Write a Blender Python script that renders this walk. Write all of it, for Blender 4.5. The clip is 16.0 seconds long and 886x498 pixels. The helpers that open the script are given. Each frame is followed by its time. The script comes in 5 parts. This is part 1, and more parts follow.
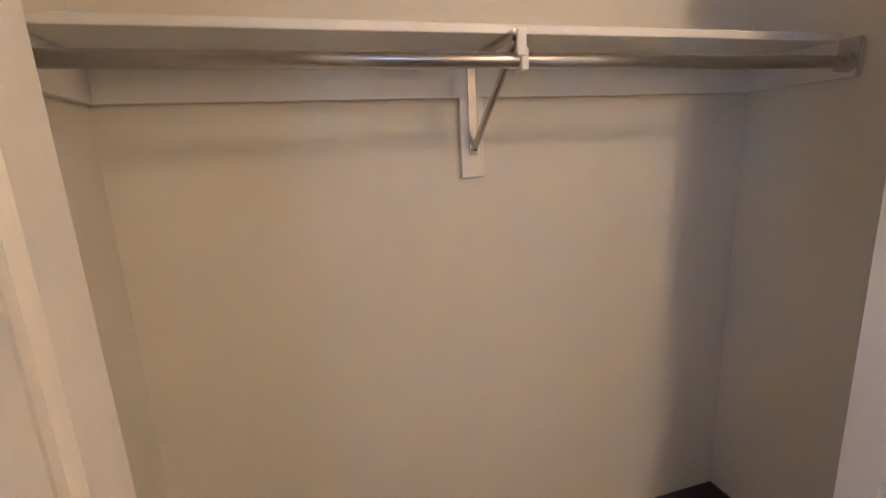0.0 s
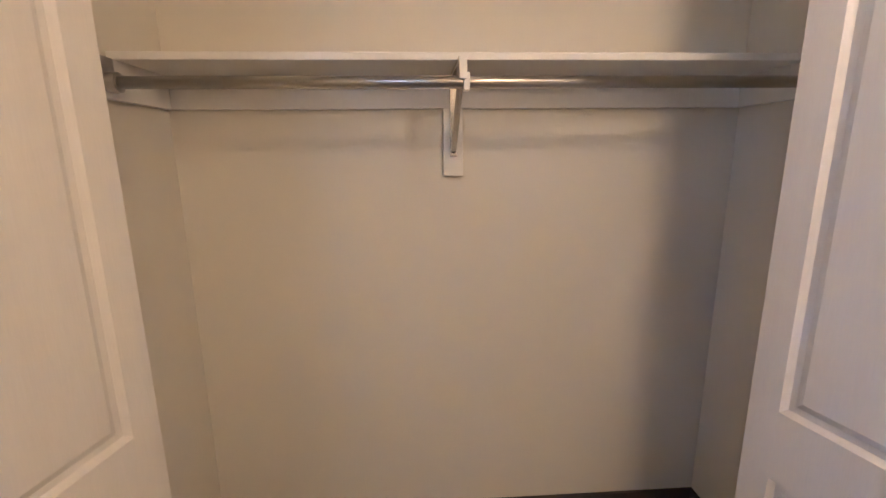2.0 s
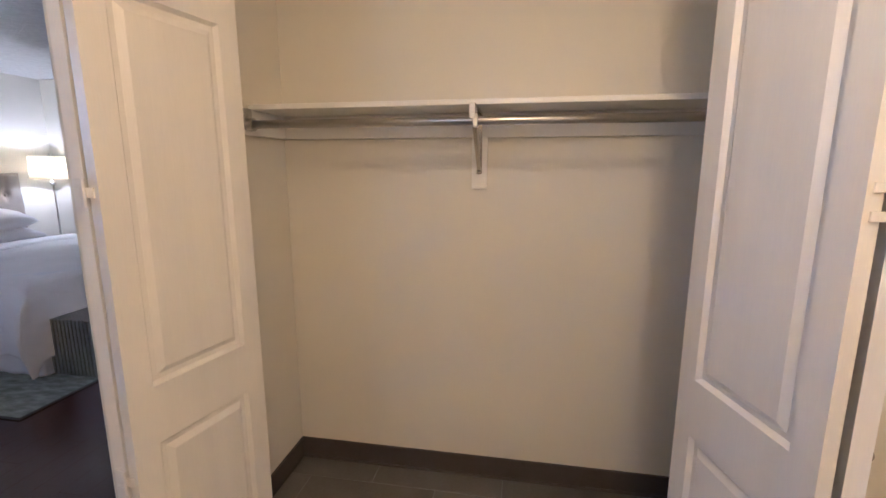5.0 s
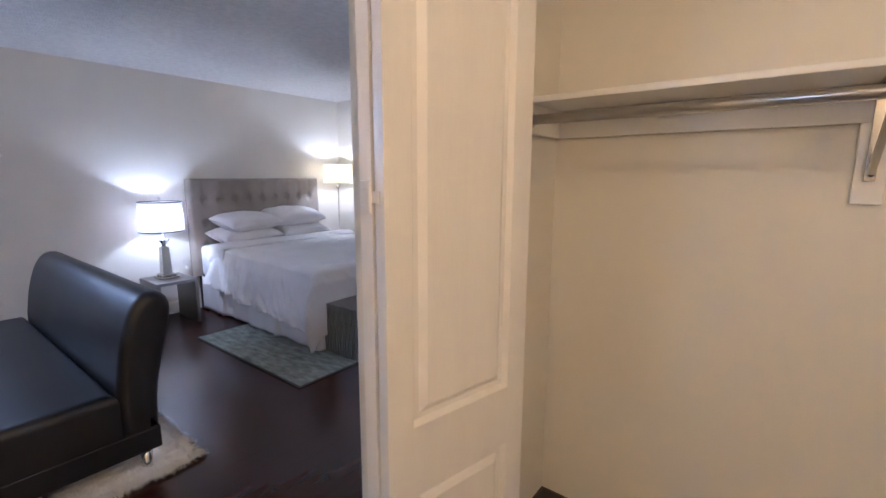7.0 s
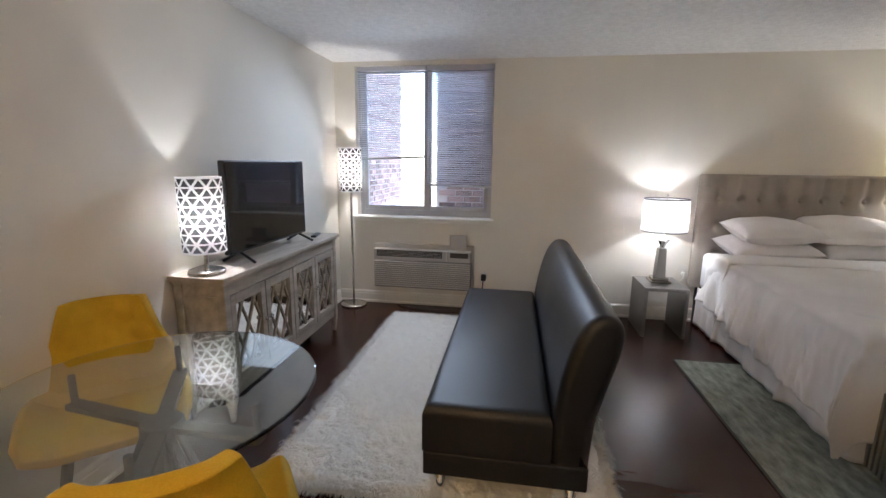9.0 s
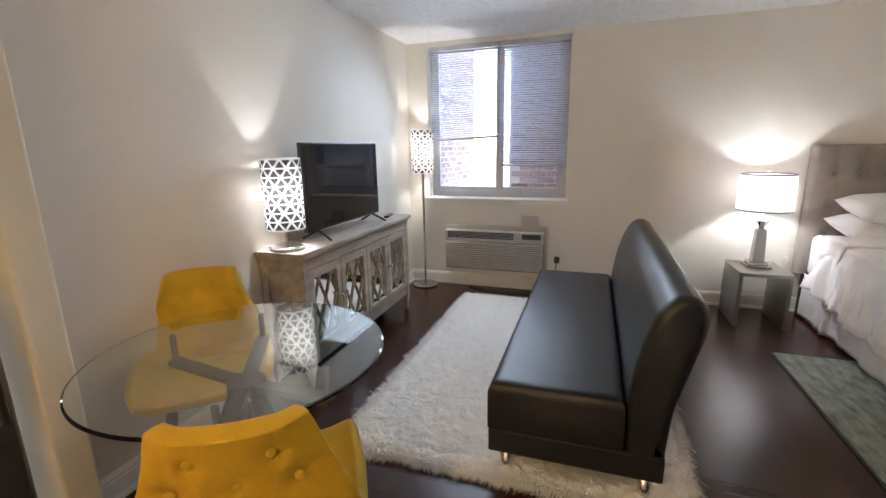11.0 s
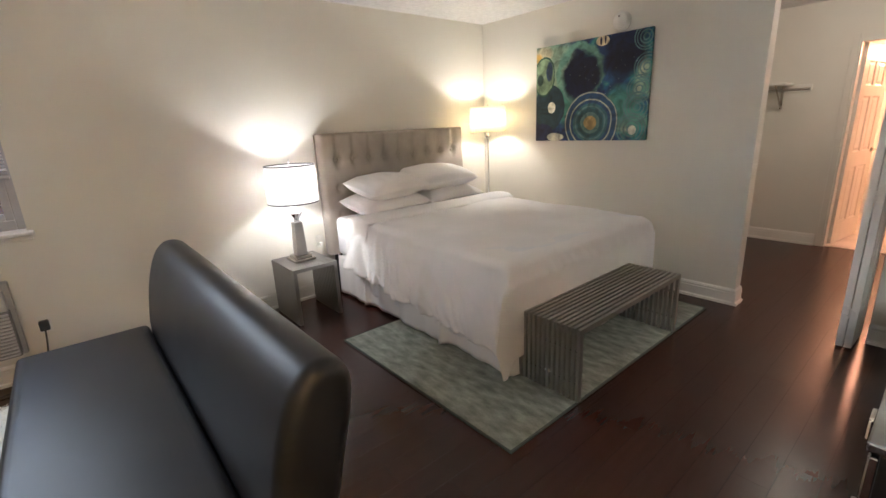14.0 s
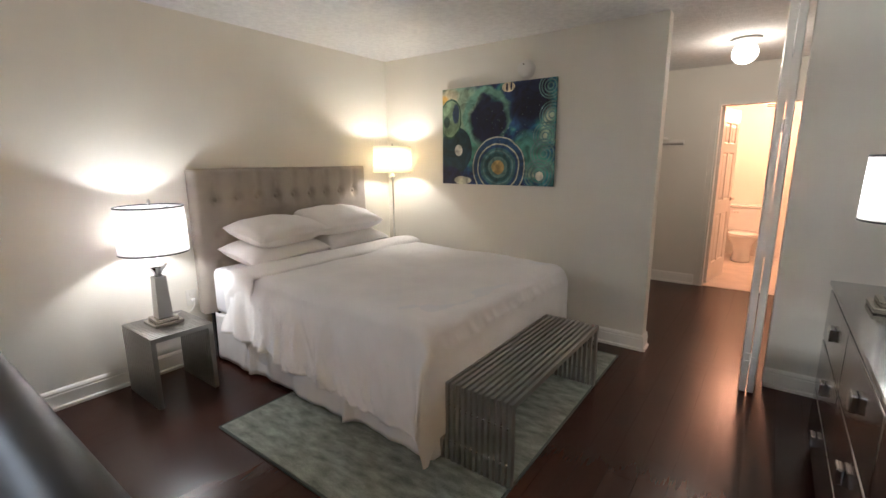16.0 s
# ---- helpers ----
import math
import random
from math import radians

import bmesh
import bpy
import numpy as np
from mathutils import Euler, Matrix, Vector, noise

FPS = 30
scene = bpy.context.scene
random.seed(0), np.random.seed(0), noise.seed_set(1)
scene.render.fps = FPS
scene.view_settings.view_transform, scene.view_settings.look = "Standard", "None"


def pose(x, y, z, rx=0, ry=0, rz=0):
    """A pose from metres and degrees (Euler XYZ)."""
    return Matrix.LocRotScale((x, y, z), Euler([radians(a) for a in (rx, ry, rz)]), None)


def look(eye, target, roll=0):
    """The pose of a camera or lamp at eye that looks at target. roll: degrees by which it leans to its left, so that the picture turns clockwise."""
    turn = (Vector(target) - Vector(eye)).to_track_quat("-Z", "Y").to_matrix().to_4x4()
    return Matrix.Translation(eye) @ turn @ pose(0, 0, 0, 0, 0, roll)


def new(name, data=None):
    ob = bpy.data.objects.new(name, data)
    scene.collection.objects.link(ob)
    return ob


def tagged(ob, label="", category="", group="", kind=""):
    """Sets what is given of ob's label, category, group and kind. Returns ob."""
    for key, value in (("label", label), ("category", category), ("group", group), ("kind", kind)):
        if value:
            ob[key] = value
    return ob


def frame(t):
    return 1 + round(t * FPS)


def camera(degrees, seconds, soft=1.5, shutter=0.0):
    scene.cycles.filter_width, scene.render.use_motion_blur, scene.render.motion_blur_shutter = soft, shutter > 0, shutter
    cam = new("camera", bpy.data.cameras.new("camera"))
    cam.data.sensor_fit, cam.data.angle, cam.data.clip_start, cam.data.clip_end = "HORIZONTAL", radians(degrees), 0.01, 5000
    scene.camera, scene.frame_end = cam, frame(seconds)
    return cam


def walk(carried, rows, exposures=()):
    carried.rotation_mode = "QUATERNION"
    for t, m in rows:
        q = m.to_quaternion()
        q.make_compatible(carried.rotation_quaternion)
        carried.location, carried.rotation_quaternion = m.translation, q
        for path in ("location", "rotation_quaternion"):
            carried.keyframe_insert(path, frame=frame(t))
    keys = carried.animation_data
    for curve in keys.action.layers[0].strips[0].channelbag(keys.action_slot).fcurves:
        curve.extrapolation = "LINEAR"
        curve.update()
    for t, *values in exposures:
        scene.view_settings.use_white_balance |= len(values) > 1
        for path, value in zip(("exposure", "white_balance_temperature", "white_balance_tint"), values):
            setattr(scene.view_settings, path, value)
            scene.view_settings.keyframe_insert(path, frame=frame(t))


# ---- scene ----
cam = camera(90.0, 16.0)
PATH = [
    (0, (0.088, 0.264, 1.432), (0.607, 2.146, 1.001), -2.9),
    (0.5, (0.05, 0.18, 1.427), (0.543, 2.074, 1.014), -2.1),
    (1, (0.056, 0.156, 1.415), (0.516, 2.062, 1.018), -2.0),
    (1.5, (0.169, 0.102, 1.435), (0.601, 2.011, 1.026), -1.8),
    (2, (0.386, -0.031, 1.431), (0.5, 1.919, 1.006), -0.6),
    (2.5, (0.513, -0.163, 1.433), (0.377, 1.783, 0.992), -1.9),
    (3, (0.604, -0.297, 1.395), (0.366, 1.613, 0.851), -1.9),
    (5.5, (0.683, -0.445, 1.445), (0.298, 1.49, 1.117), 0.4),
    (6, (0.671, -0.41, 1.443), (0.103, 1.481, 1.121), -0.0),
    (6.5, (0.563, -0.337, 1.424), (-0.395, 1.388, 1.094), 0.5),
    (7, (0.343, -0.184, 1.427), (-0.863, 1.378, 1.102), 0.2),
    (7.5, (0.141, -0.027, 1.424), (-1.402, 1.201, 1.088), -1.0),
    (8, (-0.036, 0.122, 1.43), (-1.862, 0.865, 1.092), 0.9),
    (8.5, (-0.204, 0.147, 1.477), (-2.158, 0.348, 1.097), 0.5),
    (9, (-0.265, 0.199, 1.462), (-2.204, -0.107, 1.079), 0.7),
    (9.5, (-0.264, 0.268, 1.409), (-2.116, -0.378, 1.018), 0.4),
    (12, (-0.364, 0.164, 1.423), (-2.222, -0.297, 0.844), -2.6),
    (12.5, (-0.48, 0.139, 1.406), (-2.383, -0.01, 0.81), -2.9),
    (13, (-0.725, 0.165, 1.387), (-2.613, 0.458, 0.793), -3.8),
    (13.5, (-0.887, 0.204, 1.395), (-2.576, 1.1, 0.807), -1.3),
    (14, (-1.056, 0.198, 1.413), (-2.532, 1.437, 0.876), -2.6),
    (14.5, (-1.16, 0.245, 1.422), (-2.56, 1.585, 0.927), -2.1),
    (15, (-1.22, 0.324, 1.445), (-2.632, 1.667, 0.993), -2.0),
    (15.5, (-1.269, 0.384, 1.439), (-2.696, 1.724, 1.027), -2.1),
    (16, (-1.362, 0.418, 1.437), (-2.528, 1.995, 1.046), -0.3),
]
EXPOSURES = [(0, 3.55, 4680, 21), (3.0, 3.6, 4660, 20), (5.5, 3.62, 4600, 18), (6.5, 3.62, 4620, 18), (7.5, 3.66, 4600, 18), (8.0, 3.45, 4950, 16), (9.0, 3.6, 5650, 10), (9.5, 3.7, 5750, 10), (12.0, 4.05, 5750, 9), (13.0, 4.1, 5750, 9), (14.5, 3.88, 6050, 9), (15.5, 3.8, 6000, 10), (16, 3.78, 5900, 9)]
walk(cam, [(t, look(eye, target, roll)) for t, eye, target, roll in PATH], EXPOSURES)

# ---- world and lights ----
world = bpy.data.worlds.new("world")
scene.world = world
world.use_nodes = True
wt = world.node_tree
sky = wt.nodes.new("ShaderNodeTexSky")
sky.sky_type, sky.sun_disc, sky.sun_elevation, sky.sun_rotation = "NISHITA", False, radians(40), radians(200)
wt.links.new(sky.outputs[0], wt.nodes["Background"].inputs[0])
wt.nodes["Background"].inputs[1].default_value = 0.15


def kelvin(k):
    return {2200: (1.0, 0.43, 0.245), 2500: (1.0, 0.61, 0.255), 2700: (1.0, 0.66, 0.38), 3000: (1.0, 0.72, 0.47), 3500: (1.0, 0.80, 0.62), 4200: (1.0, 0.89, 0.78), 4800: (1.0, 0.94, 0.89), 5500: (0.97, 0.96, 1.0)}[k]


def lamp(name, place, watts, k, radius=0.03):
    data = bpy.data.lights.new(name, "POINT")
    data.energy, data.color, data.shadow_soft_size = watts, kelvin(k), radius
    ob = new(name, data)
    ob.location = place
    return ob


sun_data = bpy.data.lights.new("sun", "SUN")
sun_data.energy, sun_data.angle, sun_data.color = 5.0, radians(0.5), (1, 0.95, 0.88)
sun = new("sun", sun_data)
sun.matrix_world = look((-20, -20, 26), (0, 0, 0))

lamp("nightstand_bulb", (-4.37, 1.51, 1.035), 1.1, 4800, 0.03)
lamp("corner_bulb", (-4.31, 3.60, 1.46), 1.0, 4200, 0.03)
lamp("lattice_table_bulb", (-2.38, -1.435, 1.17), 0.88, 4800, 0.025)
lamp("lattice_floor_bulb", (-4.49, -1.40, 1.38), 1.6, 4200, 0.025)
lamp("dresser_bulb", (-0.92, 2.75, 1.33), 1.0, 4800, 0.03)
lamp("hall_bulb", (-1.67, 5.05, 2.20), 0.65, 3500, 0.07)
lamp("bath_bulb", (-1.5, 7.6, 2.0), 3.7, 2200, 0.06)
lamp("foyer_bulb", (1.02, -0.28, 2.27), 2.15, 2500, 0.13)
# unseen lamp added to even out the closet's light; no fixture known there
lamp("kitchen_fill", (1.05, -1.65, 2.27), 2.0, 2500, 0.15)

sky_data = bpy.data.lights.new("window_sky", "AREA")
sky_data.shape, sky_data.size, sky_data.size_y, sky_data.energy, sky_data.color = "RECTANGLE", 1.05, 0.55, 1.0, (0.86, 0.92, 1.0)
sky_data.spread = radians(140)
window_sky = new("window_sky", sky_data)
window_sky.matrix_world = look((-4.50, -0.68, 1.98), (-2.5, -0.6, 0.7))

# ---- materials ----


def mat(name, color, rough=0.5, metal=0.0, var=0.06, scale=6.0, grain=120.0, bump=0.1, stretch=(1, 1, 1), color2=None, spec=0.5, rand=0.0, coat=0.0):
    m = bpy.data.materials.new(name)
    m.use_nodes = True
    t = m.node_tree
    n, ln = t.nodes, t.links
    b = n["Principled BSDF"]
    b.inputs["Roughness"].default_value, b.inputs["Metallic"].default_value = rough, metal
    b.inputs["Specular IOR Level"].default_value = spec
    b.inputs["Coat Weight"].default_value = coat
    co = n.new("ShaderNodeTexCoord")
    mp = n.new("ShaderNodeMapping")
    mp.inputs["Scale"].default_value = stretch
    ln.new(co.outputs["Object"], mp.inputs[0])
    big, small = n.new("ShaderNodeTexNoise"), n.new("ShaderNodeTexNoise")
    big.inputs["Scale"].default_value, small.inputs["Scale"].default_value = scale, grain
    big.inputs["Detail"].default_value, small.inputs["Detail"].default_value = 4, 3
    ln.new(mp.outputs[0], big.inputs["Vector"])
    ln.new(mp.outputs[0], small.inputs["Vector"])
    add = n.new("ShaderNodeMath")
    add.operation = "MULTIPLY_ADD"
    ln.new(big.outputs[0], add.inputs[0])
    add.inputs[1].default_value = 0.7
    mul = n.new("ShaderNodeMath")
    mul.operation = "MULTIPLY"
    mul.inputs[1].default_value = 0.3
    ln.new(small.outputs[0], mul.inputs[0])
    ln.new(mul.outputs[0], add.inputs[2])
    last = add
    if rand:
        info = n.new("ShaderNodeObjectInfo")
        r = n.new("ShaderNodeMath")
        r.operation = "MULTIPLY_ADD"
        r.inputs[1].default_value = rand
        ln.new(info.outputs["Random"], r.inputs[0])
        off = n.new("ShaderNodeMath")
        off.operation = "SUBTRACT"
        off.inputs[1].default_value = rand / 2
        ln.new(add.outputs[0], off.inputs[0])
        ln.new(off.outputs[0], r.inputs[2])
        last = r
    ramp = n.new("ShaderNodeValToRGB")
    lo = [c * (1 - var * 2) for c in color]
    hi = color2 if color2 else [min(1, c * (1 + var * 2)) for c in color]
    ramp.color_ramp.elements[0].position, ramp.color_ramp.elements[1].position = 0.3, 0.7
    ramp.color_ramp.elements[0].color, ramp.color_ramp.elements[1].color = (*lo, 1), (*hi, 1)
    ln.new(last.outputs[0], ramp.inputs[0])
    ln.new(ramp.outputs[0], b.inputs["Base Color"])
    rr = n.new("ShaderNodeMapRange")
    rr.inputs["To Min"].default_value, rr.inputs["To Max"].default_value = max(0, rough * 0.85), min(1, rough * 1.15)
    ln.new(big.outputs[0], rr.inputs[0])
    ln.new(rr.outputs[0], b.inputs["Roughness"])
    if bump:
        bp = n.new("ShaderNodeBump")
        bp.inputs["Strength"].default_value, bp.inputs["Distance"].default_value = bump, 0.01
        ln.new(small.outputs[0], bp.inputs["Height"])
        ln.new(bp.outputs[0], b.inputs["Normal"])
    return m


def glow(name, color, strength):
    m = bpy.data.materials.new(name)
    m.use_nodes = True
    b = m.node_tree.nodes["Principled BSDF"]
    b.inputs["Base Color"].default_value = (*color, 1)
    b.inputs["Emission Color"].default_value, b.inputs["Emission Strength"].default_value = (*color, 1), strength
    return m


def shade_mat(name, color, share=0.55):
    """Thin lampshade cloth: part of the light goes through."""
    m = bpy.data.materials.new(name)
    m.use_nodes = True
    t = m.node_tree
    tr, df, mx, nz, rp = (t.nodes.new("ShaderNode" + k) for k in ("BsdfTranslucent", "BsdfDiffuse", "MixShader", "TexNoise", "ValToRGB"))
    nz.inputs["Scale"].default_value = 160
    rp.color_ramp.elements[0].color, rp.color_ramp.elements[1].color = (*[c * 0.9 for c in color], 1), (*color, 1)
    t.links.new(nz.outputs[0], rp.inputs[0])
    for s in (tr, df):
        t.links.new(rp.outputs[0], s.inputs[0])
    mx.inputs[0].default_value = 1 - share
    t.links.new(tr.outputs[0], mx.inputs[1])
    t.links.new(df.outputs[0], mx.inputs[2])
    t.links.new(mx.outputs[0], t.nodes["Material Output"].inputs[0])
    return m


def glass_mat(name, tint=(1, 1, 1), ior=1.45):
    m = bpy.data.materials.new(name)
    m.use_nodes = True
    b = m.node_tree.nodes["Principled BSDF"]
    b.inputs["Base Color"].default_value = (*tint, 1)
    b.inputs["Transmission Weight"].default_value, b.inputs["Roughness"].default_value, b.inputs["IOR"].default_value = 1, 0, ior
    return m


WALL = mat("wall_paint", (0.78, 0.75, 0.68), 0.7, var=0.015, scale=1.5, grain=260, bump=0.06)
FOYER_WALL = mat("foyer_paint", (0.74, 0.70, 0.60), 0.65, var=0.015, scale=1.5, grain=260, bump=0.06)
CEIL = mat("textured_ceiling", (0.80, 0.79, 0.77), 0.9, var=0.05, scale=25, grain=75, bump=0.9)
TRIM = mat("trim_paint", (0.82, 0.80, 0.75), 0.4, var=0.02, scale=4, grain=90, bump=0.03)
DOOR = mat("door_paint", (0.80, 0.77, 0.71), 0.38, var=0.02, scale=3, grain=60, bump=0.05, stretch=(4, 4, 0.4))
WOOD = mat("dark_wood_floor", (0.042, 0.0125, 0.0075), 0.26, var=0.05, scale=2, grain=9, bump=0.0, stretch=(9, 0.5, 1), rand=0.07, coat=0.0, spec=0.38)
SEAM = mat("floor_seam", (0.022, 0.008, 0.006), 0.4)
TILE = mat("grey_tile", (0.135, 0.125, 0.12), 0.45, var=0.1, scale=5, grain=80, bump=0.06, rand=0.15)
GROUT = mat("grout", (0.22, 0.21, 0.2), 0.9)
COVE = mat("rubber_baseboard", (0.075, 0.062, 0.055), 0.5, var=0.08, bump=0.03)
STEEL = mat("brushed_steel", (0.55, 0.53, 0.50), 0.3, 1.0, var=0.08, scale=3, grain=200, bump=0.03, stretch=(1, 12, 12))
GREYSTEEL = mat("grey_slat_metal", (0.44, 0.43, 0.41), 0.38, 1.0, var=0.02, scale=2, grain=300, bump=0.01)
CHROME = mat("chrome", (0.75, 0.74, 0.72), 0.12, 1.0, var=0.04, bump=0)
NICKEL = mat("nickel", (0.55, 0.52, 0.47), 0.25, 1.0, var=0.06, bump=0.02)
LEATHER = mat("black_leatherette", (0.020, 0.021, 0.026), 0.40, var=0.15, scale=4, grain=330, bump=0.12, spec=0.5)
SEAMLEATHER = mat("leatherette_piping", (0.015, 0.015, 0.018), 0.5)
LINEN = mat("white_bed_linen", (0.84, 0.82, 0.825), 0.85, var=0.03, scale=3, grain=220, bump=0.15)
SHEET = mat("white_fitted_sheet", (0.80, 0.80, 0.83), 0.85, var=0.03, scale=3, grain=220, bump=0.1)
UPHOL = mat("taupe_upholstery", (0.36, 0.32, 0.28), 0.9, var=0.08, scale=5, grain=300, bump=0.3)
GREENRUG = mat("sage_woven_rug", (0.19, 0.215, 0.18), 0.95, var=0.22, scale=9, grain=110, bump=0.6, stretch=(1.1, 2.6, 1), color2=(0.40, 0.42, 0.355))
RUGEDGE = mat("rug_edge", (0.07, 0.08, 0.07), 0.9)
HIDE = mat("white_hide", (0.95, 0.94, 0.91), 0.95, var=0.03, scale=18, grain=60, bump=0.8)
FUR = shade_mat("white_fur", (0.985, 0.975, 0.945), 0.25)
YELLOW = mat("mustard_velvet", (0.60, 0.37, 0.006), 0.8, var=0.10, scale=6, grain=240, bump=0.25, color2=(0.75, 0.49, 0.014))
WASHED = mat("whitewashed_wood", (0.40, 0.35, 0.29), 0.6, var=0.14, scale=3, grain=40, bump=0.2, stretch=(1.0, 6, 6), color2=(0.56, 0.50, 0.43))
MIRROR = mat("mirror", (0.85, 0.86, 0.86), 0.03, 1.0, var=0.01, bump=0)
SMOKED = mat("silver_mirrored_front", (0.42, 0.42, 0.42), 0.16, 1.0, var=0.05, bump=0)
BLACK = mat("black_plastic", (0.012, 0.012, 0.013), 0.35, var=0.1, bump=0.02)
SCREEN = mat("dark_screen", (0.006, 0.007, 0.009), 0.05, var=0.02, bump=0, spec=0.8)
LATTICE = shade_mat("white_lattice", (0.95, 0.94, 0.92), 0.72)
FILM = shade_mat("grey_film", (0.035, 0.034, 0.032), 0.5)
SHADE = shade_mat("white_shade", (0.92, 0.90, 0.90), 0.6)
CREAMSHADE = shade_mat("cream_shade", (0.92, 0.84, 0.66), 0.65)
BULB = glow("lit_bulb", (1.0, 0.9, 0.75), 2)
GLOBE = glow("lit_globe", (1.0, 0.93, 0.82), 0.6)
BATHBULB = glow("vanity_globe", (1.0, 0.72, 0.45), 1.2)
BRICK = mat("brown_brick", (0.20, 0.13, 0.12), 0.9, var=0.25, scale=12, grain=90, bump=0.5, rand=0.5, color2=(0.30, 0.21, 0.19))
MORTAR = mat("pale_mortar", (0.50, 0.46, 0.45), 0.95, var=0.1, bump=0.3)
ALU = mat("grey_window_frame", (0.52, 0.53, 0.58), 0.45, 0.2, var=0.05)
SLAT = shade_mat("blind_slat", (0.93, 0.94, 0.99), 0.68)
ACW = mat("air_conditioner_plastic", (0.50, 0.48, 0.455), 0.5, var=0.03)
# darker grey that puts the shade between the louvres into the colour
ACSHADE = mat("air_conditioner_gap_shade", (0.22, 0.21, 0.20), 0.6)
ACD = mat("air_conditioner_grille", (0.03, 0.03, 0.035), 0.6)
WHITEP = mat("white_plastic", (0.78, 0.76, 0.72), 0.4, var=0.02)
GREYPL = mat("grey_table_base", (0.055, 0.045, 0.037), 0.65, 0.0, var=0.1)
DARKMETAL = mat("dark_table_metal", (0.05, 0.045, 0.042), 0.4, 0.3, var=0.1)
GLASS = glass_mat("clear_pane")
TABLEGLASS = glass_mat("green_edged_glass", (0.80, 0.87, 0.84), 1.85)
PORCELAIN = mat("porcelain", (0.82, 0.80, 0.76), 0.15, var=0.02, bump=0)
BATHTILE = mat("bath_floor_tile", (0.62, 0.55, 0.48), 0.35, var=0.08)
STAINLESS = mat("stainless_fridge", (0.22, 0.22, 0.22), 0.35, 0.9, var=0.05, stretch=(1, 1, 20))

# ---- building helpers ----


def part(name, bm, material, parent=None, label="", smooth=False):
    me = bpy.data.meshes.new(name)
    if isinstance(bm, tuple):
        me.from_pydata(*bm)
    else:
        bm.to_mesh(me)
        bm.free()
    me.materials.append(material)
    if smooth:
        for p in me.polygons:
            p.use_smooth = True
    ob = new(name, me)
    if parent is not None:
        ob.parent = parent
    if label:
        ob["label"] = label
    return ob


def thing(name, place, label, category, group="", turn=0):
    ob = new(name)
    ob.matrix_basis = pose(*place, 0, 0, turn)
    ob.empty_display_size = 0.1
    return tagged(ob, label, category, group)


def structure(ob, label, category):
    return tagged(ob, label, category, kind="structure")


def add_box(bm, x0, x1, y0, y1, z0, z1, bevel=0.0, seg=2):
    m = Matrix.Translation(((x0 + x1) / 2, (y0 + y1) / 2, (z0 + z1) / 2)) @ Matrix.Diagonal((x1 - x0, y1 - y0, z1 - z0, 1))
    vs = bmesh.ops.create_cube(bm, size=1, matrix=m)["verts"]
    if bevel:
        es = list({e for v in vs for e in v.link_edges})
        bmesh.ops.bevel(bm, geom=es, offset=bevel, segments=seg, affect="EDGES", profile=0.5)
    return bm


def box(x0, x1, y0, y1, z0, z1, bevel=0.0, seg=2):
    return add_box(bmesh.new(), x0, x1, y0, y1, z0, z1, bevel, seg)


def boxes(rows, bevel=0.0):
    bm = bmesh.new()
    for r in rows:
        add_box(bm, *r, bevel)
    return bm


def lathe(profile, n=32, cap=True, center=(0, 0)):
    bm = bmesh.new()
    rings = []
    for r, z in profile:
        rings.append([bm.verts.new((center[0] + r * math.cos(2 * math.pi * i / n), center[1] + r * math.sin(2 * math.pi * i / n), z)) for i in range(n)])
    for a, b in zip(rings, rings[1:]):
        for i in range(n):
            bm.faces.new((a[i], a[(i + 1) % n], b[(i + 1) % n], b[i]))
    if cap:
        bm.faces.new(list(reversed(rings[0])))
        bm.faces.new(rings[-1])
    return bm


def rod(a, b, r, n=12, r2=None):
    a, b = Vector(a), Vector(b)
    d = b - a
    bm = bmesh.new()
    m = Matrix.Translation((a + b) / 2) @ d.to_track_quat("Z", "Y").to_matrix().to_4x4()
    bmesh.ops.create_cone(bm, cap_ends=True, segments=n, radius1=r, radius2=r if r2 is None else r2, depth=d.length, matrix=m)
    return bm


def merge(*bms):
    out = bmesh.new()
    for b in bms:
        me = bpy.data.meshes.new("tmp")
        b.to_mesh(me)
        b.free()
        out.from_mesh(me)
        bpy.data.meshes.remove(me)
    return out


def prism(profile, x0, x1):
    """A profile of (y, z) points drawn out along x."""
    bm = bmesh.new()
    a = [bm.verts.new((x0, y, z)) for y, z in profile]
    b = [bm.verts.new((x1, y, z)) for y, z in profile]
    k = len(profile)
    for i in range(k):
        bm.faces.new((a[i], a[(i + 1) % k], b[(i + 1) % k], b[i]))
    bm.faces.new(list(reversed(a)))
    bm.faces.new(b)
    bmesh.ops.recalc_face_normals(bm, faces=bm.faces)
    return bm


def grid(fn, nu, nv):
    verts = [fn(i / nu, j / nv) for j in range(nv + 1) for i in range(nu + 1)]
    faces = [(j * (nu + 1) + i, j * (nu + 1) + i + 1, (j + 1) * (nu + 1) + i + 1, (j + 1) * (nu + 1) + i) for j in range(nv) for i in range(nu)]
    return (verts, [], faces)


def solid(ob, t, offset=0):
    md = ob.modifiers.new("thickness", "SOLIDIFY")
    md.thickness, md.offset = t, offset
    return ob


def smooth_by_angle(ob, deg=40):
    me = ob.data
    for p in me.polygons:
        p.use_smooth = True
    me.set_sharp_from_angle(angle=radians(deg))
    return ob


# ---- the large structure ----
XW, YT, YA, H = -4.635, -1.60, 3.88, 2.412
WY0, WY1, WZ0, WZ1 = -1.385, -0.02, 0.918, 2.372

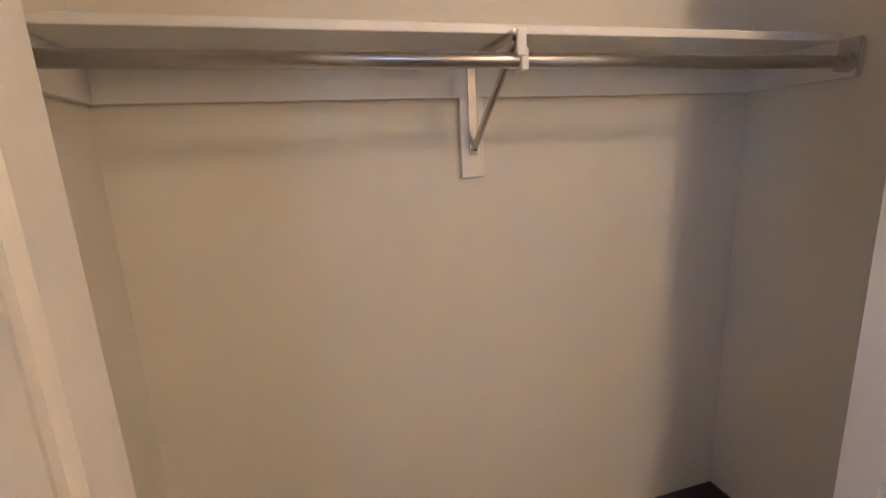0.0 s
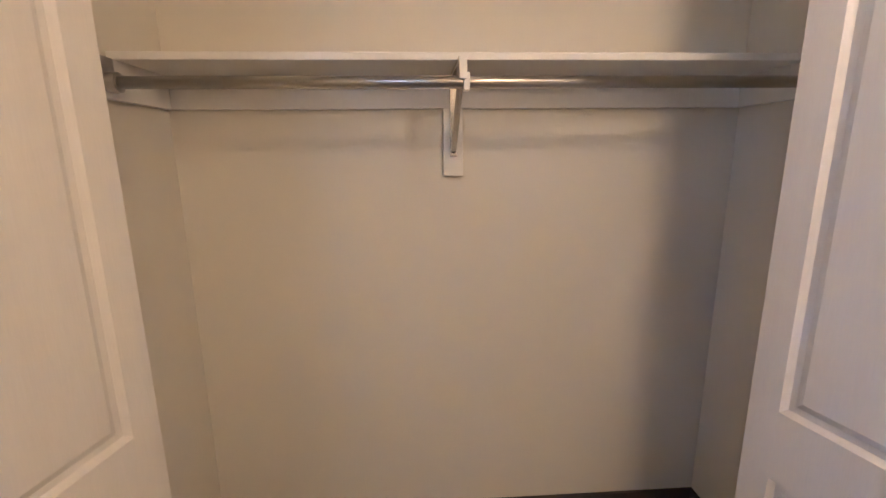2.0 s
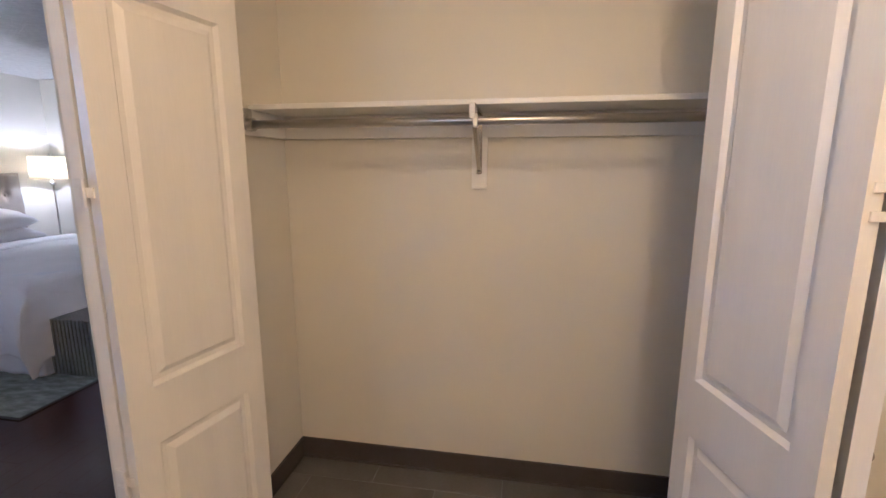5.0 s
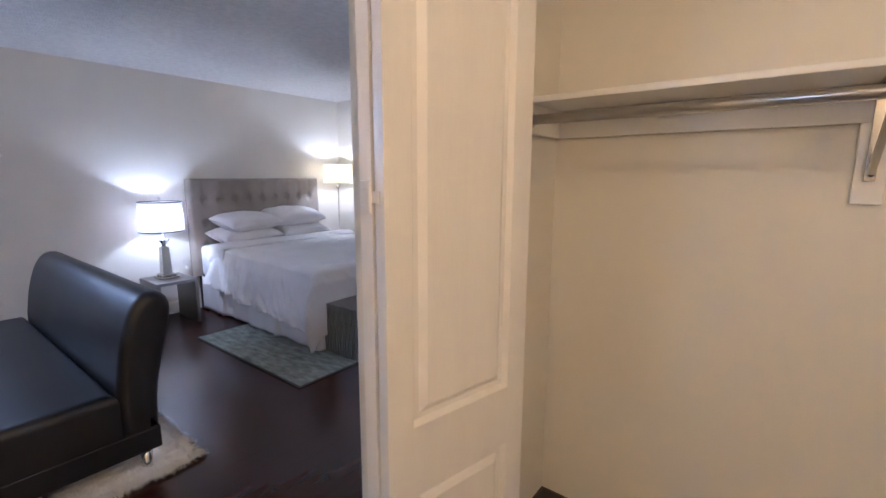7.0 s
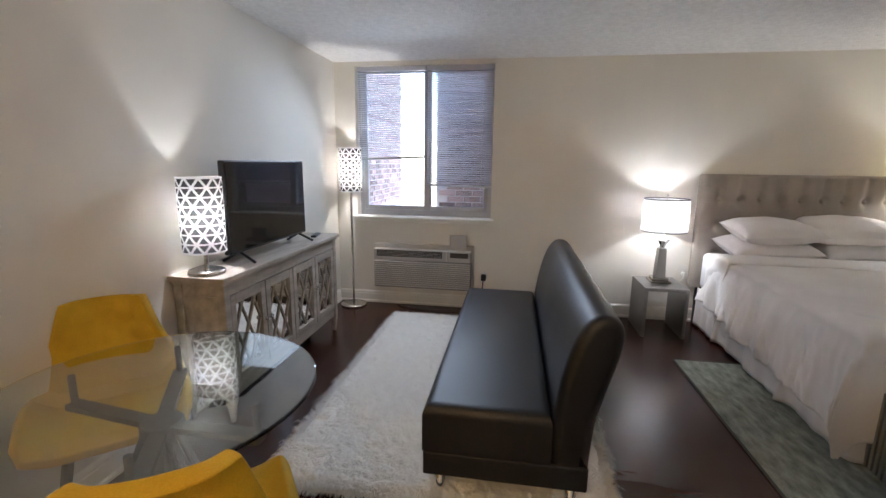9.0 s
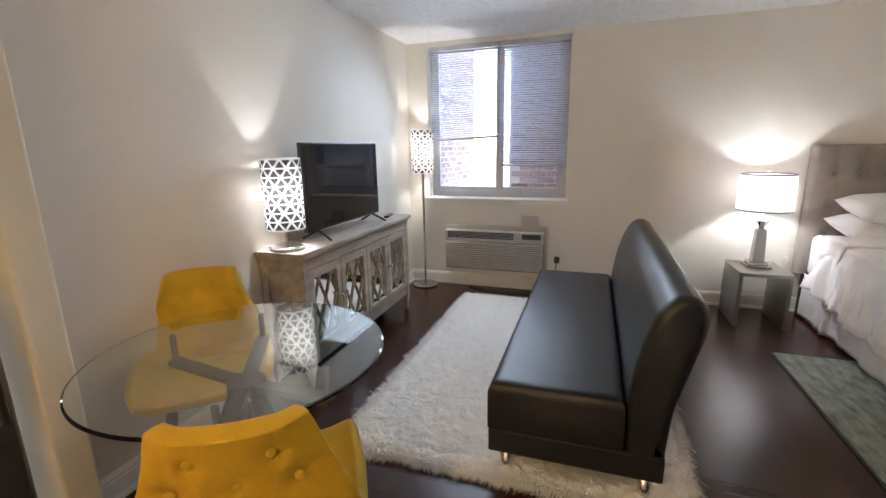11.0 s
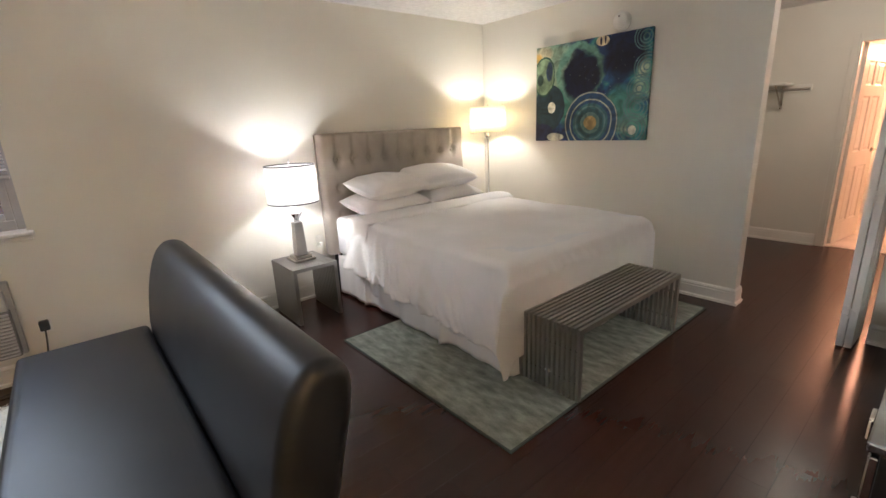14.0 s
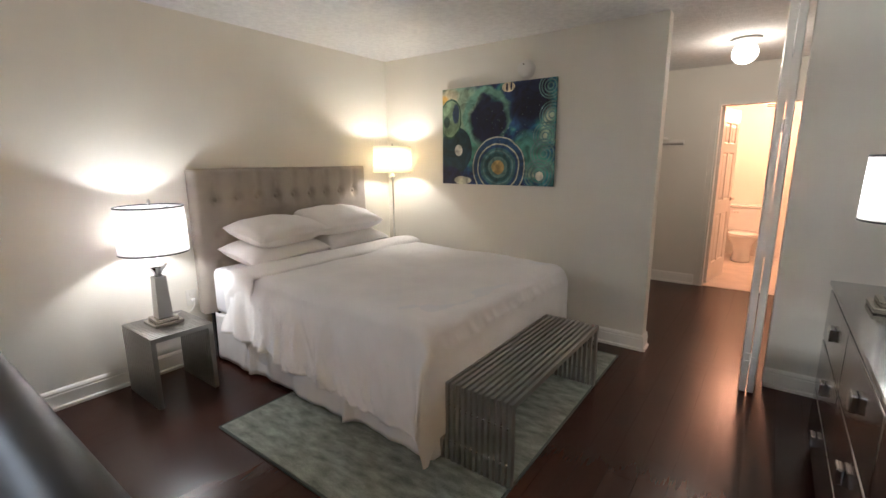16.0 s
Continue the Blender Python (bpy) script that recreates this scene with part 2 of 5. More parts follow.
w = part("wall_window", boxes([(XW - 0.24, XW, YT - 0.12, WY0, 0, H), (XW - 0.24, XW, WY1, YA + 0.12, 0, H), (XW - 0.24, XW, WY0, WY1, 0, WZ0), (XW - 0.24, XW, WY0, WY1, WZ1, H)]), WALL)
structure(w, "cream painted wall with a window and the bed against it", "wall")
w = part("wall_television", box(XW, -1.2, YT - 0.12, YT, 0, H), WALL)
structure(w, "cream painted wall behind the sideboard and television", "wall")
w = part("wall_art", box(XW, -2.035, YA, YA + 0.12, 0, H, 0.004), WALL)
structure(w, "cream painted wall with an abstract canvas", "wall")
w = part("wall_kitchen_stub", box(-1.2, -1.085, YT - 0.12, -1.42, 0, H, 0.012, 3), FOYER_WALL)
structure(w, "short cream wall end beside the fridge", "wall")
w = part("wall_foyer_south", box(-1.085, 1.87, -2.3, -2.18, 0, H), FOYER_WALL)
structure(w, "plain wall behind the kitchen nook", "wall")
w = part("wall_foyer_east", box(1.75, 1.87, -2.18, 1.56, 0, H), FOYER_WALL)
structure(w, "plain cream foyer wall", "wall")
# closet: front returns, header, partition, back and side
for name, b in (("wall_closet_front", (-0.79, -0.372, 0.80, 0.92, 0, H)), ("wall_closet_front_right", (1.465, 1.75, 0.80, 0.92, 0, H)), ("wall_closet_header", (-0.372, 1.465, 0.80, 0.92, 2.28, H))):
    structure(part(name, box(*b), FOYER_WALL), "cream wall round the open closet doorway", "wall")
w = part("wall_closet_side", boxes([(-0.79, -0.372, 0.92, 1.448, 0, H)]), FOYER_WALL)
structure(w, "cream closet side wall", "wall")
w = part("wall_closet_right", box(1.465, 1.75, 0.92, 1.448, 0, H), FOYER_WALL)
structure(w, "cream closet side wall", "wall")
w = part("wall_closet_back", box(-0.79, 1.75, 1.448, 1.56, 0, H), FOYER_WALL)
structure(w, "cream closet back wall above a grey rubber skirting", "wall")
w = part("wall_dresser", box(-0.79, -0.67, 1.56, 3.78, 0, H), WALL)
structure(w, "cream wall behind the mirrored dresser", "wall")
w = part("wall_hall_corner", box(-1.275, -0.67, 3.78, 3.90, 0, H, 0.004), WALL)
structure(w, "cream wall beside the folding door", "wall")
w = part("wall_hall_east", box(-0.79, -0.67, 3.90, 6.17, 0, H), WALL)
structure(w, "cream dressing hall side wall", "wall")
w = part("wall_hall_west", box(-3.72, -3.6, 4.0, 6.17, 0, H), WALL)
structure(w, "cream dressing hall side wall", "wall")
BX0, BX1, BZ = -1.915, -1.20, 2.02
w = part("wall_hall_north", boxes([(-3.72, BX0, 6.17, 6.29, 0, H), (BX1, -0.67, 6.17, 6.29, 0, H), (BX0, BX1, 6.17, 6.29, BZ, H)]), WALL)
structure(w, "cream hall wall with the bathroom doorway", "wall")
w = part("wall_bathroom", boxes([(-2.3, -2.2, 6.29, 8.4, 0, H), (-0.77, -0.67, 6.29, 8.4, 0, H), (-2.3, -0.67, 8.4, 8.5, 0, H)]), WALL)
structure(w, "warmly lit bathroom wall", "wall")
c = part("ceiling", boxes([(XW - 0.24, 1.87, -2.3, 8.5, H, H + 0.1)]), CEIL)
structure(c, "white textured ceiling", "ceiling")
# floors: a slab under all, planks and tiles laid on it further down
f = part("floor", box(XW - 0.24, 1.87, -2.3, 8.5, -0.1, -0.006), SEAM)
structure(f, "dark reddish brown plank floor with a soft gloss", "floor")
ft = part("floor_tile", box(-0.79, 1.87, -2.3, 1.56, -0.006, -0.0015), GROUT)
structure(ft, "grey rectangular tile floor in the foyer and closet", "floor")
fb = part("floor_bathroom", box(-2.3, -0.67, 6.20, 8.5, -0.006, 0.006), BATHTILE)
structure(fb, "pale bathroom floor", "floor")


def baseboard(name, x0, x1, y0, y1, axis, side, h=0.125, t=0.016):
    """A moulded white skirting along one wall; side is the way that it faces."""
    prof = [(0, 0), (t + 0.012, 0), (t + 0.012, 0.018), (t, 0.024), (t, h - 0.035), (t - 0.004, h - 0.03), (t - 0.002, h - 0.02), (t - 0.008, h - 0.008), (0, h)]
    bm = prism([(p * side, z) for p, z in prof], 0, (x1 - x0) if axis == "x" else (y1 - y0))
    if axis == "y":
        bmesh.ops.transform(bm, matrix=Matrix(((0, 1, 0, 0), (1, 0, 0, 0), (0, 0, 1, 0), (0, 0, 0, 1))), verts=bm.verts)
        bmesh.ops.recalc_face_normals(bm, faces=bm.faces)
    bmesh.ops.translate(bm, vec=(x0, y0, 0), verts=bm.verts)
    return structure(part(name, bm, TRIM), "white moulded baseboard along the wall", "baseboard")


baseboard("baseboard_window", XW, XW, YT, YA, "y", 1)
baseboard("baseboard_television", XW + 0.03, -1.2, YT, YT, "x", 1)
baseboard("baseboard_art", XW + 0.03, -2.035, YA, YA, "x", -1)
baseboard("baseboard_art_end", -2.035, -2.035, YA - 0.027, YA + 0.12, "y", 1)
baseboard("baseboard_corner", -1.275, -0.79, 3.78, 3.78, "x", -1)
baseboard("baseboard_dresser", -0.79, -0.79, 0.80, 3.75, "y", -1)
baseboard("baseboard_hall", -3.6, -1.99, 6.17, 6.17, "x", -1)

for name, b in (("closet_baseboard_back", (-0.372, 1.465, 1.438, 1.448)), ("closet_baseboard_left", (-0.372, -0.362, 0.92, 1.438)), ("closet_baseboard_right", (1.455, 1.465, 0.92, 1.438))):
    o = part(name, merge(box(*b, 0, 0.105, 0.003), box(b[0] - 0.0, b[1], b[2] - (0.008 if "back" in name else 0), b[3], 0, 0.012, 0.003)), COVE)
    structure(o, "dark grey rubber cove baseboard in the closet", "baseboard")

# ---- window, blinds, outdoors ----
win = thing("window_1", (XW - 0.10, 0, 0), "grey metal sliding window with two panes above a white sill", "window")
win["kind"] = "structure"
ym = -0.675
part("window_frame", boxes([(-0.05, 0.0, WY0, WY0 + 0.045, WZ0, WZ1), (-0.05, 0.0, WY1 - 0.045, WY1, WZ0, WZ1), (-0.05, 0, WY0 + 0.045, WY1 - 0.045, WZ0, WZ0 + 0.06), (-0.05, 0, WY0 + 0.045, WY1 - 0.045, WZ1 - 0.05, WZ1)], 0.004), ALU, win)
part("mullion", box(-0.055, 0.006, ym - 0.035, ym + 0.035, WZ0 + 0.06, WZ1 - 0.05, 0.005), ALU, win)
part("sash_left", boxes([(-0.045, -0.005, WY0 + 0.045, WY0 + 0.085, WZ0 + 0.06, WZ1 - 0.05), (-0.045, -0.005, WY0 + 0.085, ym - 0.035, WZ0 + 0.06, WZ0 + 0.10)], 0.004), ALU, win)
part("sash_right", boxes([(-0.045, -0.005, WY1 - 0.085, WY1 - 0.045, WZ0 + 0.06, WZ1 - 0.05), (-0.045, -0.005, ym + 0.035, WY1 - 0.085, WZ0 + 0.06, WZ0 + 0.10)], 0.004), ALU, win)
for a, b in ((WY0 + 0.06, ym - 0.02), (ym + 0.02, WY1 - 0.06)):
    p = part("pane", box(-0.030, -0.026, a, b, WZ0 + 0.07, WZ1 - 0.06), GLASS, win)
    p.visible_shadow = False
part("window_sill", box(-0.0, 0.175, WY0 - 0.03, WY1 + 0.03, WZ0 - 0.022, WZ0 + 0.002, 0.006), TRIM, win)
part("apron", box(0.101, 0.115, WY0 - 0.02, WY1 + 0.02, WZ0 - 0.055, WZ0 - 0.023, 0.004), TRIM, win)


def blind(y0, y1, bottom, droop, tilt, label):
    b = thing("window_blind", (XW - 0.045, 0, 0), label, "blind", "window blinds")
    part("headrail", box(-0.022, 0.022, y0, y1, WZ1 - 0.045, WZ1 - 0.002, 0.003), ALU, b)
    bm = bmesh.new()
    z, i = WZ1 - 0.065, 0
    top = z
    rnd = random.Random(int(bottom * 100))
    while z > bottom + 0.02:
        k = (top - z) / (top - bottom)
        t = rnd.uniform(-0.001, 0.001)
        v = [bm.verts.new((-0.009, y0 + 0.004, z - tilt - droop * k * 0.5 + t)), bm.verts.new((-0.009, y1 - 0.004, z - tilt + droop * k * 0.5 + t)),
             bm.verts.new((0.009, y1 - 0.004, z + tilt + droop * k * 0.5)), bm.verts.new((0.009, y0 + 0.004, z + tilt - droop * k * 0.5))]
        bm.faces.new(v)
        z -= 0.0205
    o = solid(part("slats", bm, SLAT, b), 0.0012)
    o["kind"] = "stuff"
    part("bottom_rail", merge(rod((0, y0, bottom - droop * 0.5), (0, y1, bottom + droop * 0.5), 0.012, 10)), ALU, b)
    for q in (0.15, 0.85):
        y = y0 + (y1 - y0) * q
        part("cord", rod((0.012, y, bottom), (0.012, y, WZ1 - 0.04), 0.0012, 6), SLAT, b)
    return b


bl = blind(WY0 + 0.01, ym - 0.005, 1.50, 0.03, 0.0035, "grey slatted window blind pulled halfway down")
part("tilt_wand", rod((0.02, WY0 + 0.05, 1.62), (0.02, WY0 + 0.05, 2.28), 0.004, 8), WHITEP, bl)
blind(ym + 0.005, WY1 - 0.01, 1.235, -0.01, 0.0065, "grey slatted window blind lowered past halfway")


def brick_wall(name, origin, turn, length, z0, z1):
    """A wing of the house outside; bricks stand proud of the mortar."""
    hb = thing(name, origin, "brown brick wing of the building outside the window", "building", turn=turn)
    part("wall", box(0, length, -0.3, -0.012, -6, 9), MORTAR, hb)
    me = None
    cz, row = z0, 0
    count = 0
    while cz < z1:
        cx = -0.10 if row % 2 else 0.0
        while cx < length - 0.05:
            a, b = max(cx, 0), min(cx + 0.195, length)
            if b - a > 0.19:
                if me is None:
                    o = part("brick", box(0, 0.195, -0.02, 0, 0, 0.062, 0.003, 1), BRICK, hb)
                    me = o.data
                else:
                    o = new("brick", me)
                    o.parent = hb
                o.location = (cx, random.uniform(-0.002, 0.002), cz)
                count += 1
            cx += 0.207
        cz += 0.074
        row += 1
    return hb


g = part("ground", box(-30, XW - 0.3, -25, 25, -6.2, -6.0), MORTAR)
structure(g, "pale courtyard ground far below", "ground")

# ---- air conditioner ----
ac = thing("air_conditioner", (XW, -1.18, 0.0), "off-white wall air conditioner under the window with louvred front", "air conditioner")
part("sleeve", box(0, 0.05, -0.02, 1.01, 0.19, 0.645, 0.006), ACW, ac)
part("front_panel", box(0.05, 0.132, 0, 0.99, 0.205, 0.49, 0.012), ACSHADE, ac, "louvre backing coloured dark as the shade in the gaps")
for i in range(13):
    part("louvre", box(0.130, 0.146, 0.006, 0.984, 0.22 + i * 0.0205, 0.233 + i * 0.0205, 0.002, 1), ACW, ac)
part("outlet_body", box(0.05, 0.125, 0, 0.74, 0.49, 0.60, 0.006), ACW, ac)
part("air_outlet", box(0.119, 0.1275, 0.03, 0.70, 0.525, 0.590), ACD, ac)
for i in range(4):
    part("vane", box(0.1262, 0.1290, 0.035, 0.695, 0.5355 + i * 0.014, 0.5385 + i * 0.014), ACW, ac)
part("control_box", box(0.05, 0.122, 0.745, 0.985, 0.49, 0.60, 0.006), ACW, ac)
part("control_lid", box(0.045, 0.058, 0.765, 0.925, 0.59, 0.755, 0.004), ACW, ac, "raised grey control lid")
part("control_panel", box(0.119, 0.1245, 0.78, 0.96, 0.535, 0.585), GREYPL, ac)
pw = thing("wall_plug", (XW, -0.07, 0.33), "black power plug in a low wall socket", "plug")
part("socket_plate", box(0, 0.006, -0.035, 0.035, -0.055, 0.055, 0.003), WHITEP, pw)
part("plug_body", box(0.006, 0.045, -0.025, 0.025, -0.035, 0.03, 0.008), BLACK, pw)


def cable(name, pts, r, material, label):
    cu = bpy.data.curves.new(name, "CURVE")
    cu.dimensions, cu.bevel_depth, cu.bevel_resolution = "3D", r, 2
    sp = cu.splines.new("NURBS")
    sp.points.add(len(pts) - 1)
    for p, q in zip(sp.points, pts):
        p.co = (*q, 1)
    sp.use_endpoint_u, sp.order_u = True, 3
    cu.materials.append(material)
    return tagged(new(name, cu), label, "cable")


cable("power_cable", [(XW + 0.045, -0.07, 0.32), (XW + 0.10, -0.08, 0.1), (-4.48, -0.2, 0.008), (-4.42, -0.6, 0.008), (-4.5, -0.9, 0.008), (-4.58, -0.95, 0.008)], 0.005, BLACK, "black power cable lying on the floor")

# ---- bed ----
bed = thing("bed", (0, 0, 0), "queen bed with tufted taupe headboard, white skirt and mattress", "bed")
HY0, HY1, HZ = 1.84, 3.47, 1.392


def headboard_point(u, v):
    y, z = HY0 + (HY1 - HY0) * u, 0.36 + (HZ - 0.36) * v
    n = 10
    w_ = (HY1 - HY0) / n
    s = (u * n) % 1.0
    d = min(s, 1 - s) * w_
    rows = [1.17, 0.93, 0.69]
    dep = 0.013 * math.exp(-(d / 0.026) ** 2) * (1.0 if z > 1.17 else 0.35 if z > 1.09 else 0.06)
    for rz in rows:
        dep += 0.036 * math.exp(-((d / 0.032) ** 2 + ((z - rz) / 0.036) ** 2)) * (0 < round(u * n) < n)
    edge = min(u, 1 - u, (1 - v)) * 1.6
    dep += 0.03 * max(0, 1 - edge / 0.04) ** 2
    return (-4.535 - dep, y, z)


hb = part("headboard", grid(headboard_point, 160, 80), UPHOL, bed, "taupe button-tufted headboard", True)
part("headboard_back", box(XW + 0.004, -4.566, HY0 + 0.005, HY1 - 0.005, 0.36, HZ - 0.006, 0.01), UPHOL, bed)
for y in (HY0 + 0.1, HY1 - 0.1):
    part("headboard_leg", box(XW + 0.03, XW + 0.07, y - 0.03, y + 0.03, 0, 0.37, 0.004), BLACK, bed)
for k in range(1, 10):
    y = HY0 + (HY1 - HY0) * k / 10
    for rz in (1.17,):
        b = bmesh.new()
        bmesh.ops.create_uvsphere(b, u_segments=12, v_segments=8, radius=0.012, matrix=Matrix.Translation((-4.560, y, rz)) @ Matrix.Diagonal((0.6, 1, 1, 1)))
        part("button", b, UPHOL, bed, smooth=True)
MB = (-4.53, -2.56, 1.905, 3.465)
mt = part("mattress", box(MB[0], MB[1], MB[2], MB[3], 0.36, 0.695, 0.05, 4), SHEET, bed, "white sheeted mattress", True)
part("box_spring", box(MB[0] + 0.01, MB[1] - 0.01, MB[2] + 0.01, MB[3] - 0.01, 0.10, 0.358, 0.02), SHEET, bed)


def skirt_point(u, v):
    x0, x1, y0, y1 = MB[0], MB[1] + 0.010, MB[2] + 0.004, MB[3] - 0.004
    l1, l2 = x1 - x0, y1 - y0
    s = u * (2 * l1 + l2)
    if s < l1:
        p, nrm = (x0 + s, y0), (0, -1)
    elif s < l1 + l2:
        p, nrm = (x1, y0 + s - l1), (1, 0)
    else:
        p, nrm = (x1 - (s - l1 - l2), y1), (0, 1)
    fold = 0.012 * math.sin(s * 7) + 0.008 * math.sin(s * 19 + 1) + 0.004 * math.sin(s * 41) + 0.040 * math.exp(-(((s % 0.95) - 0.45) / 0.022) ** 2)
    o = fold * (1 - v) ** 0.7
    return (p[0] + nrm[0] * o, p[1] + nrm[1] * o, 0.018 + 0.345 * v)


solid(part("bed_skirt", grid(skirt_point, 300, 12), LINEN, bed, "pleated white bed skirt", True), 0.003)
for x, y in ((-4.4, 2.0), (-2.66, 2.0), (-2.66, 3.37), (-3.5, 2.0), (-3.5, 3.37), (-4.4, 3.37)):
    part("bed_leg", rod((x, y, 0), (x, y, 0.11), 0.022, 12, 0.03), BLACK, bed)


def blanket_point(u, v):
    top = 0.722
    x_head, x_foot, y_l, y_r = -4.10, -2.53, 1.872, 3.495
    dl, df = 0.33 + 0.15 * u, 0.50
    a = u * (x_foot - x_head + df)
    b = -dl + v * (y_r - y_l + dl + 0.42)
    rx = max(0, a - (x_foot - x_head))
    ry = max(0, -b)
    ry2 = max(0, b - (y_r - y_l))
    x = min(x_head + a, x_foot)
    y = min(max(y_l + b, y_l), y_r)
    rside = max(ry, ry2)
    drop = max(rx, rside) + 0.28 * min(rx, rside)
    # soft shoulder
    sh = 0.07
    ex = max(0, (x_head + a) - (x_foot - sh))
    ey = max(0, (y_l + sh) - (y_l + b), (y_l + b) - (y_r - sh))
    z = top - drop - 0.028 * min(1, ex / sh) ** 2 - 0.028 * min(1, ey / sh) ** 2
    z -= 0.055 * (u * 0.8) * 1.0
    along = a if rside >= rx else b
    q = along * 5.5 - drop * 1.6
    wave = 0.05 * (1 - abs(noise.noise((q, drop * 0.9, 0.5)) * 2)) ** 2 + 0.016 * (1 - abs(noise.noise((q * 2.7, drop * 2.0, 4.0)) * 2)) + 0.01
    ridge = 1 - abs(noise.noise((along * 13 - drop * 9, drop * 1.6 + along * 0.8, 8.0)) * 2)
    taper = (x_foot - x_head - a) if rside >= rx else min(b, y_r - y_l - b)
    wave += 0.034 * min(1, max(0, taper) / 0.25) * ridge ** 2 * min(1, drop / 0.08)
    k = min(1, drop / 0.34)
    flare = 0.012 + 0.05 * k
    out = k * wave + flare * (drop > 0) * min(1, drop / 0.1)
    both = min(1, min(rx, rside) / 0.08)
    out = out * (1 - both) + both * (flare + 0.02)
    turn = math.atan2(rx, rside)
    if ry > 0:
        y -= out * math.cos(turn)
    if ry2 > 0:
        y += 0.4 * out * math.cos(turn)
    if rx > 0:
        x += min(out, 0.028) * math.sin(turn)
    if drop == 0:
        near = math.exp(-min(y - y_l, x_foot - x) / 0.25)
        z += 0.012 * noise.noise((x * 2.2, y * 2.2, 0)) + (0.003 + 0.005 * near) * noise.noise((x * 9 - y * 3, y * 3.5, 3)) + 0.0015 * noise.noise((x * 16, y * 9, 5))
    z += 0.022 * math.exp(-((a - 0.09) / 0.07) ** 2) + 0.03 * math.exp(-(drop / 0.05)) * 0
    return (x, y, max(z, 0.045 + 0.01 * noise.noise((x * 9, y * 9, 1))))


bl = tagged(part("blanket", grid(blanket_point, 170, 170), LINEN, None, "", True), "white cotton blanket draped over the bed, creased at the edge", "blanket")
solid(bl, 0.006, 1)


def fold_point(u, v):
    """The turned-down band at the head of the blanket."""
    a = u * 0.30
    y_l, y_r, dl = 1.862, 3.50, 0.36
    b = -dl + v * (y_r - y_l + dl + 0.35)
    drop = max(0, -b, b - (y_r - y_l))
    y = min(max(y_l + b, y_l), y_r) - (0.03 + 0.02 * math.sin(a * 20)) * (b < 0) * min(1, drop / 0.1)
    roll = math.sin(math.pi * u) ** 0.6
    z = 0.712 + 0.035 * roll - drop * (0.9 + 0.1 * u) - 0.02 * (drop > 0) + 0.006 * noise.noise((a * 6, y * 4, 5))
    return (-4.20 + a + 0.02 * noise.noise((y * 3, 0, 2)), y, z)


fo = tagged(part("folded_sheet", grid(fold_point, 24, 130), LINEN, None, "", True), "white top sheet folded back below the pillows", "sheet")
solid(fo, 0.012, 1)


def pillow(place, size, turn, tilt, label):
    lx, ly, lz = size

    def shape(sign):
        def fn(u, v):
            a, b = u * 2 - 1, v * 2 - 1
            e = max(0, (1 - abs(a) ** 2.6)) ** 0.45 * max(0, (1 - abs(b) ** 2.6)) ** 0.45
            pull = 1 - 0.07 * (1 - abs(a) ** 2) * abs(b) ** 3
            pull2 = 1 - 0.09 * (1 - abs(b) ** 2) * abs(a) ** 3
            wr = 0.012 * noise.noise((a * 3 + place[0], b * 3 + place[1], sign)) * e
            return (a * lx / 2 * pull2, b * ly / 2 * pull, sign * (e * lz / 2) + wr + 0.01 * a * b)
        return fn
    v1, _, f1 = grid(shape(1), 28, 36)
    v2, _, f2 = grid(shape(-1), 28, 36)
    o = len(v1)
    ob = part("pillow", (v1 + v2, [], f1 + [tuple(reversed([i + o for i in q])) for q in f2]), LINEN, None, "", True)
    ob.matrix_basis = pose(*place, 0, tilt, turn)
    return tagged(ob, label, "pillow", "bed pillows")


pillow((-4.33, 2.315, 0.785), (0.44, 0.68, 0.19), 2, 6, "plump white pillow lying flat on the mattress")
pillow((-4.32, 2.985, 0.785), (0.44, 0.63, 0.19), -2, 6, "plump white pillow lying flat on the mattress")
pillow((-4.33, 2.345, 0.930), (0.43, 0.64, 0.20), 6, 8, "plump white pillow stacked on another pillow")
pillow((-4.36, 2.93, 0.950), (0.44, 0.69, 0.21), -7, 10, "plump white pillow stacked on another pillow")


def slat_bench(name, place, lx, ly, h, n, label, category, rails, share=0.55):
    """Flat bars bent down at both ends, held by cross rods."""
    b = thing(name, place, label, category)
    pitch = lx / n
    t = pitch * share
    me = None
    for i in range(n):
        if me is None:
            o = part("slat", boxes([(0, t, 0, ly, h - 0.028, h), (0, t, 0, 0.028, 0, h - 0.028), (0, t, ly - 0.028, ly, 0, h - 0.028)], 0.0), GREYSTEEL, b)
            me = o.data
        else:
            o = new("slat", me)
            o.parent = b
        o.location = (i * pitch, 0, 0)
    for y in (0.014, ly - 0.014):
        for z in rails:
            part("cross_rod", rod((0.002, y, z), (lx - pitch + t - 0.002, y, z), 0.009, 10), CHROME, b)
    for y in np.linspace(0.2, 0.8, 3) * ly:
        part("cross_rod", rod((0.002, y, h - 0.014), (lx - pitch + t - 0.002, y, h - 0.014), 0.007, 8), CHROME, b)
    return b


slat_bench("slatted_bench", (-2.53, 1.965, 0.012), 0.40, 1.155, 0.405, 13, "long dark grey slatted metal bench at the bed's foot", "bench", (0.10, 0.28))
slat_bench("nightstand", (-4.55, 1.335, 0), 0.435, 0.355, 0.438, 15, "dark grey slatted metal bedside table beside the bed", "nightstand", (0.10, 0.30), 0.66)

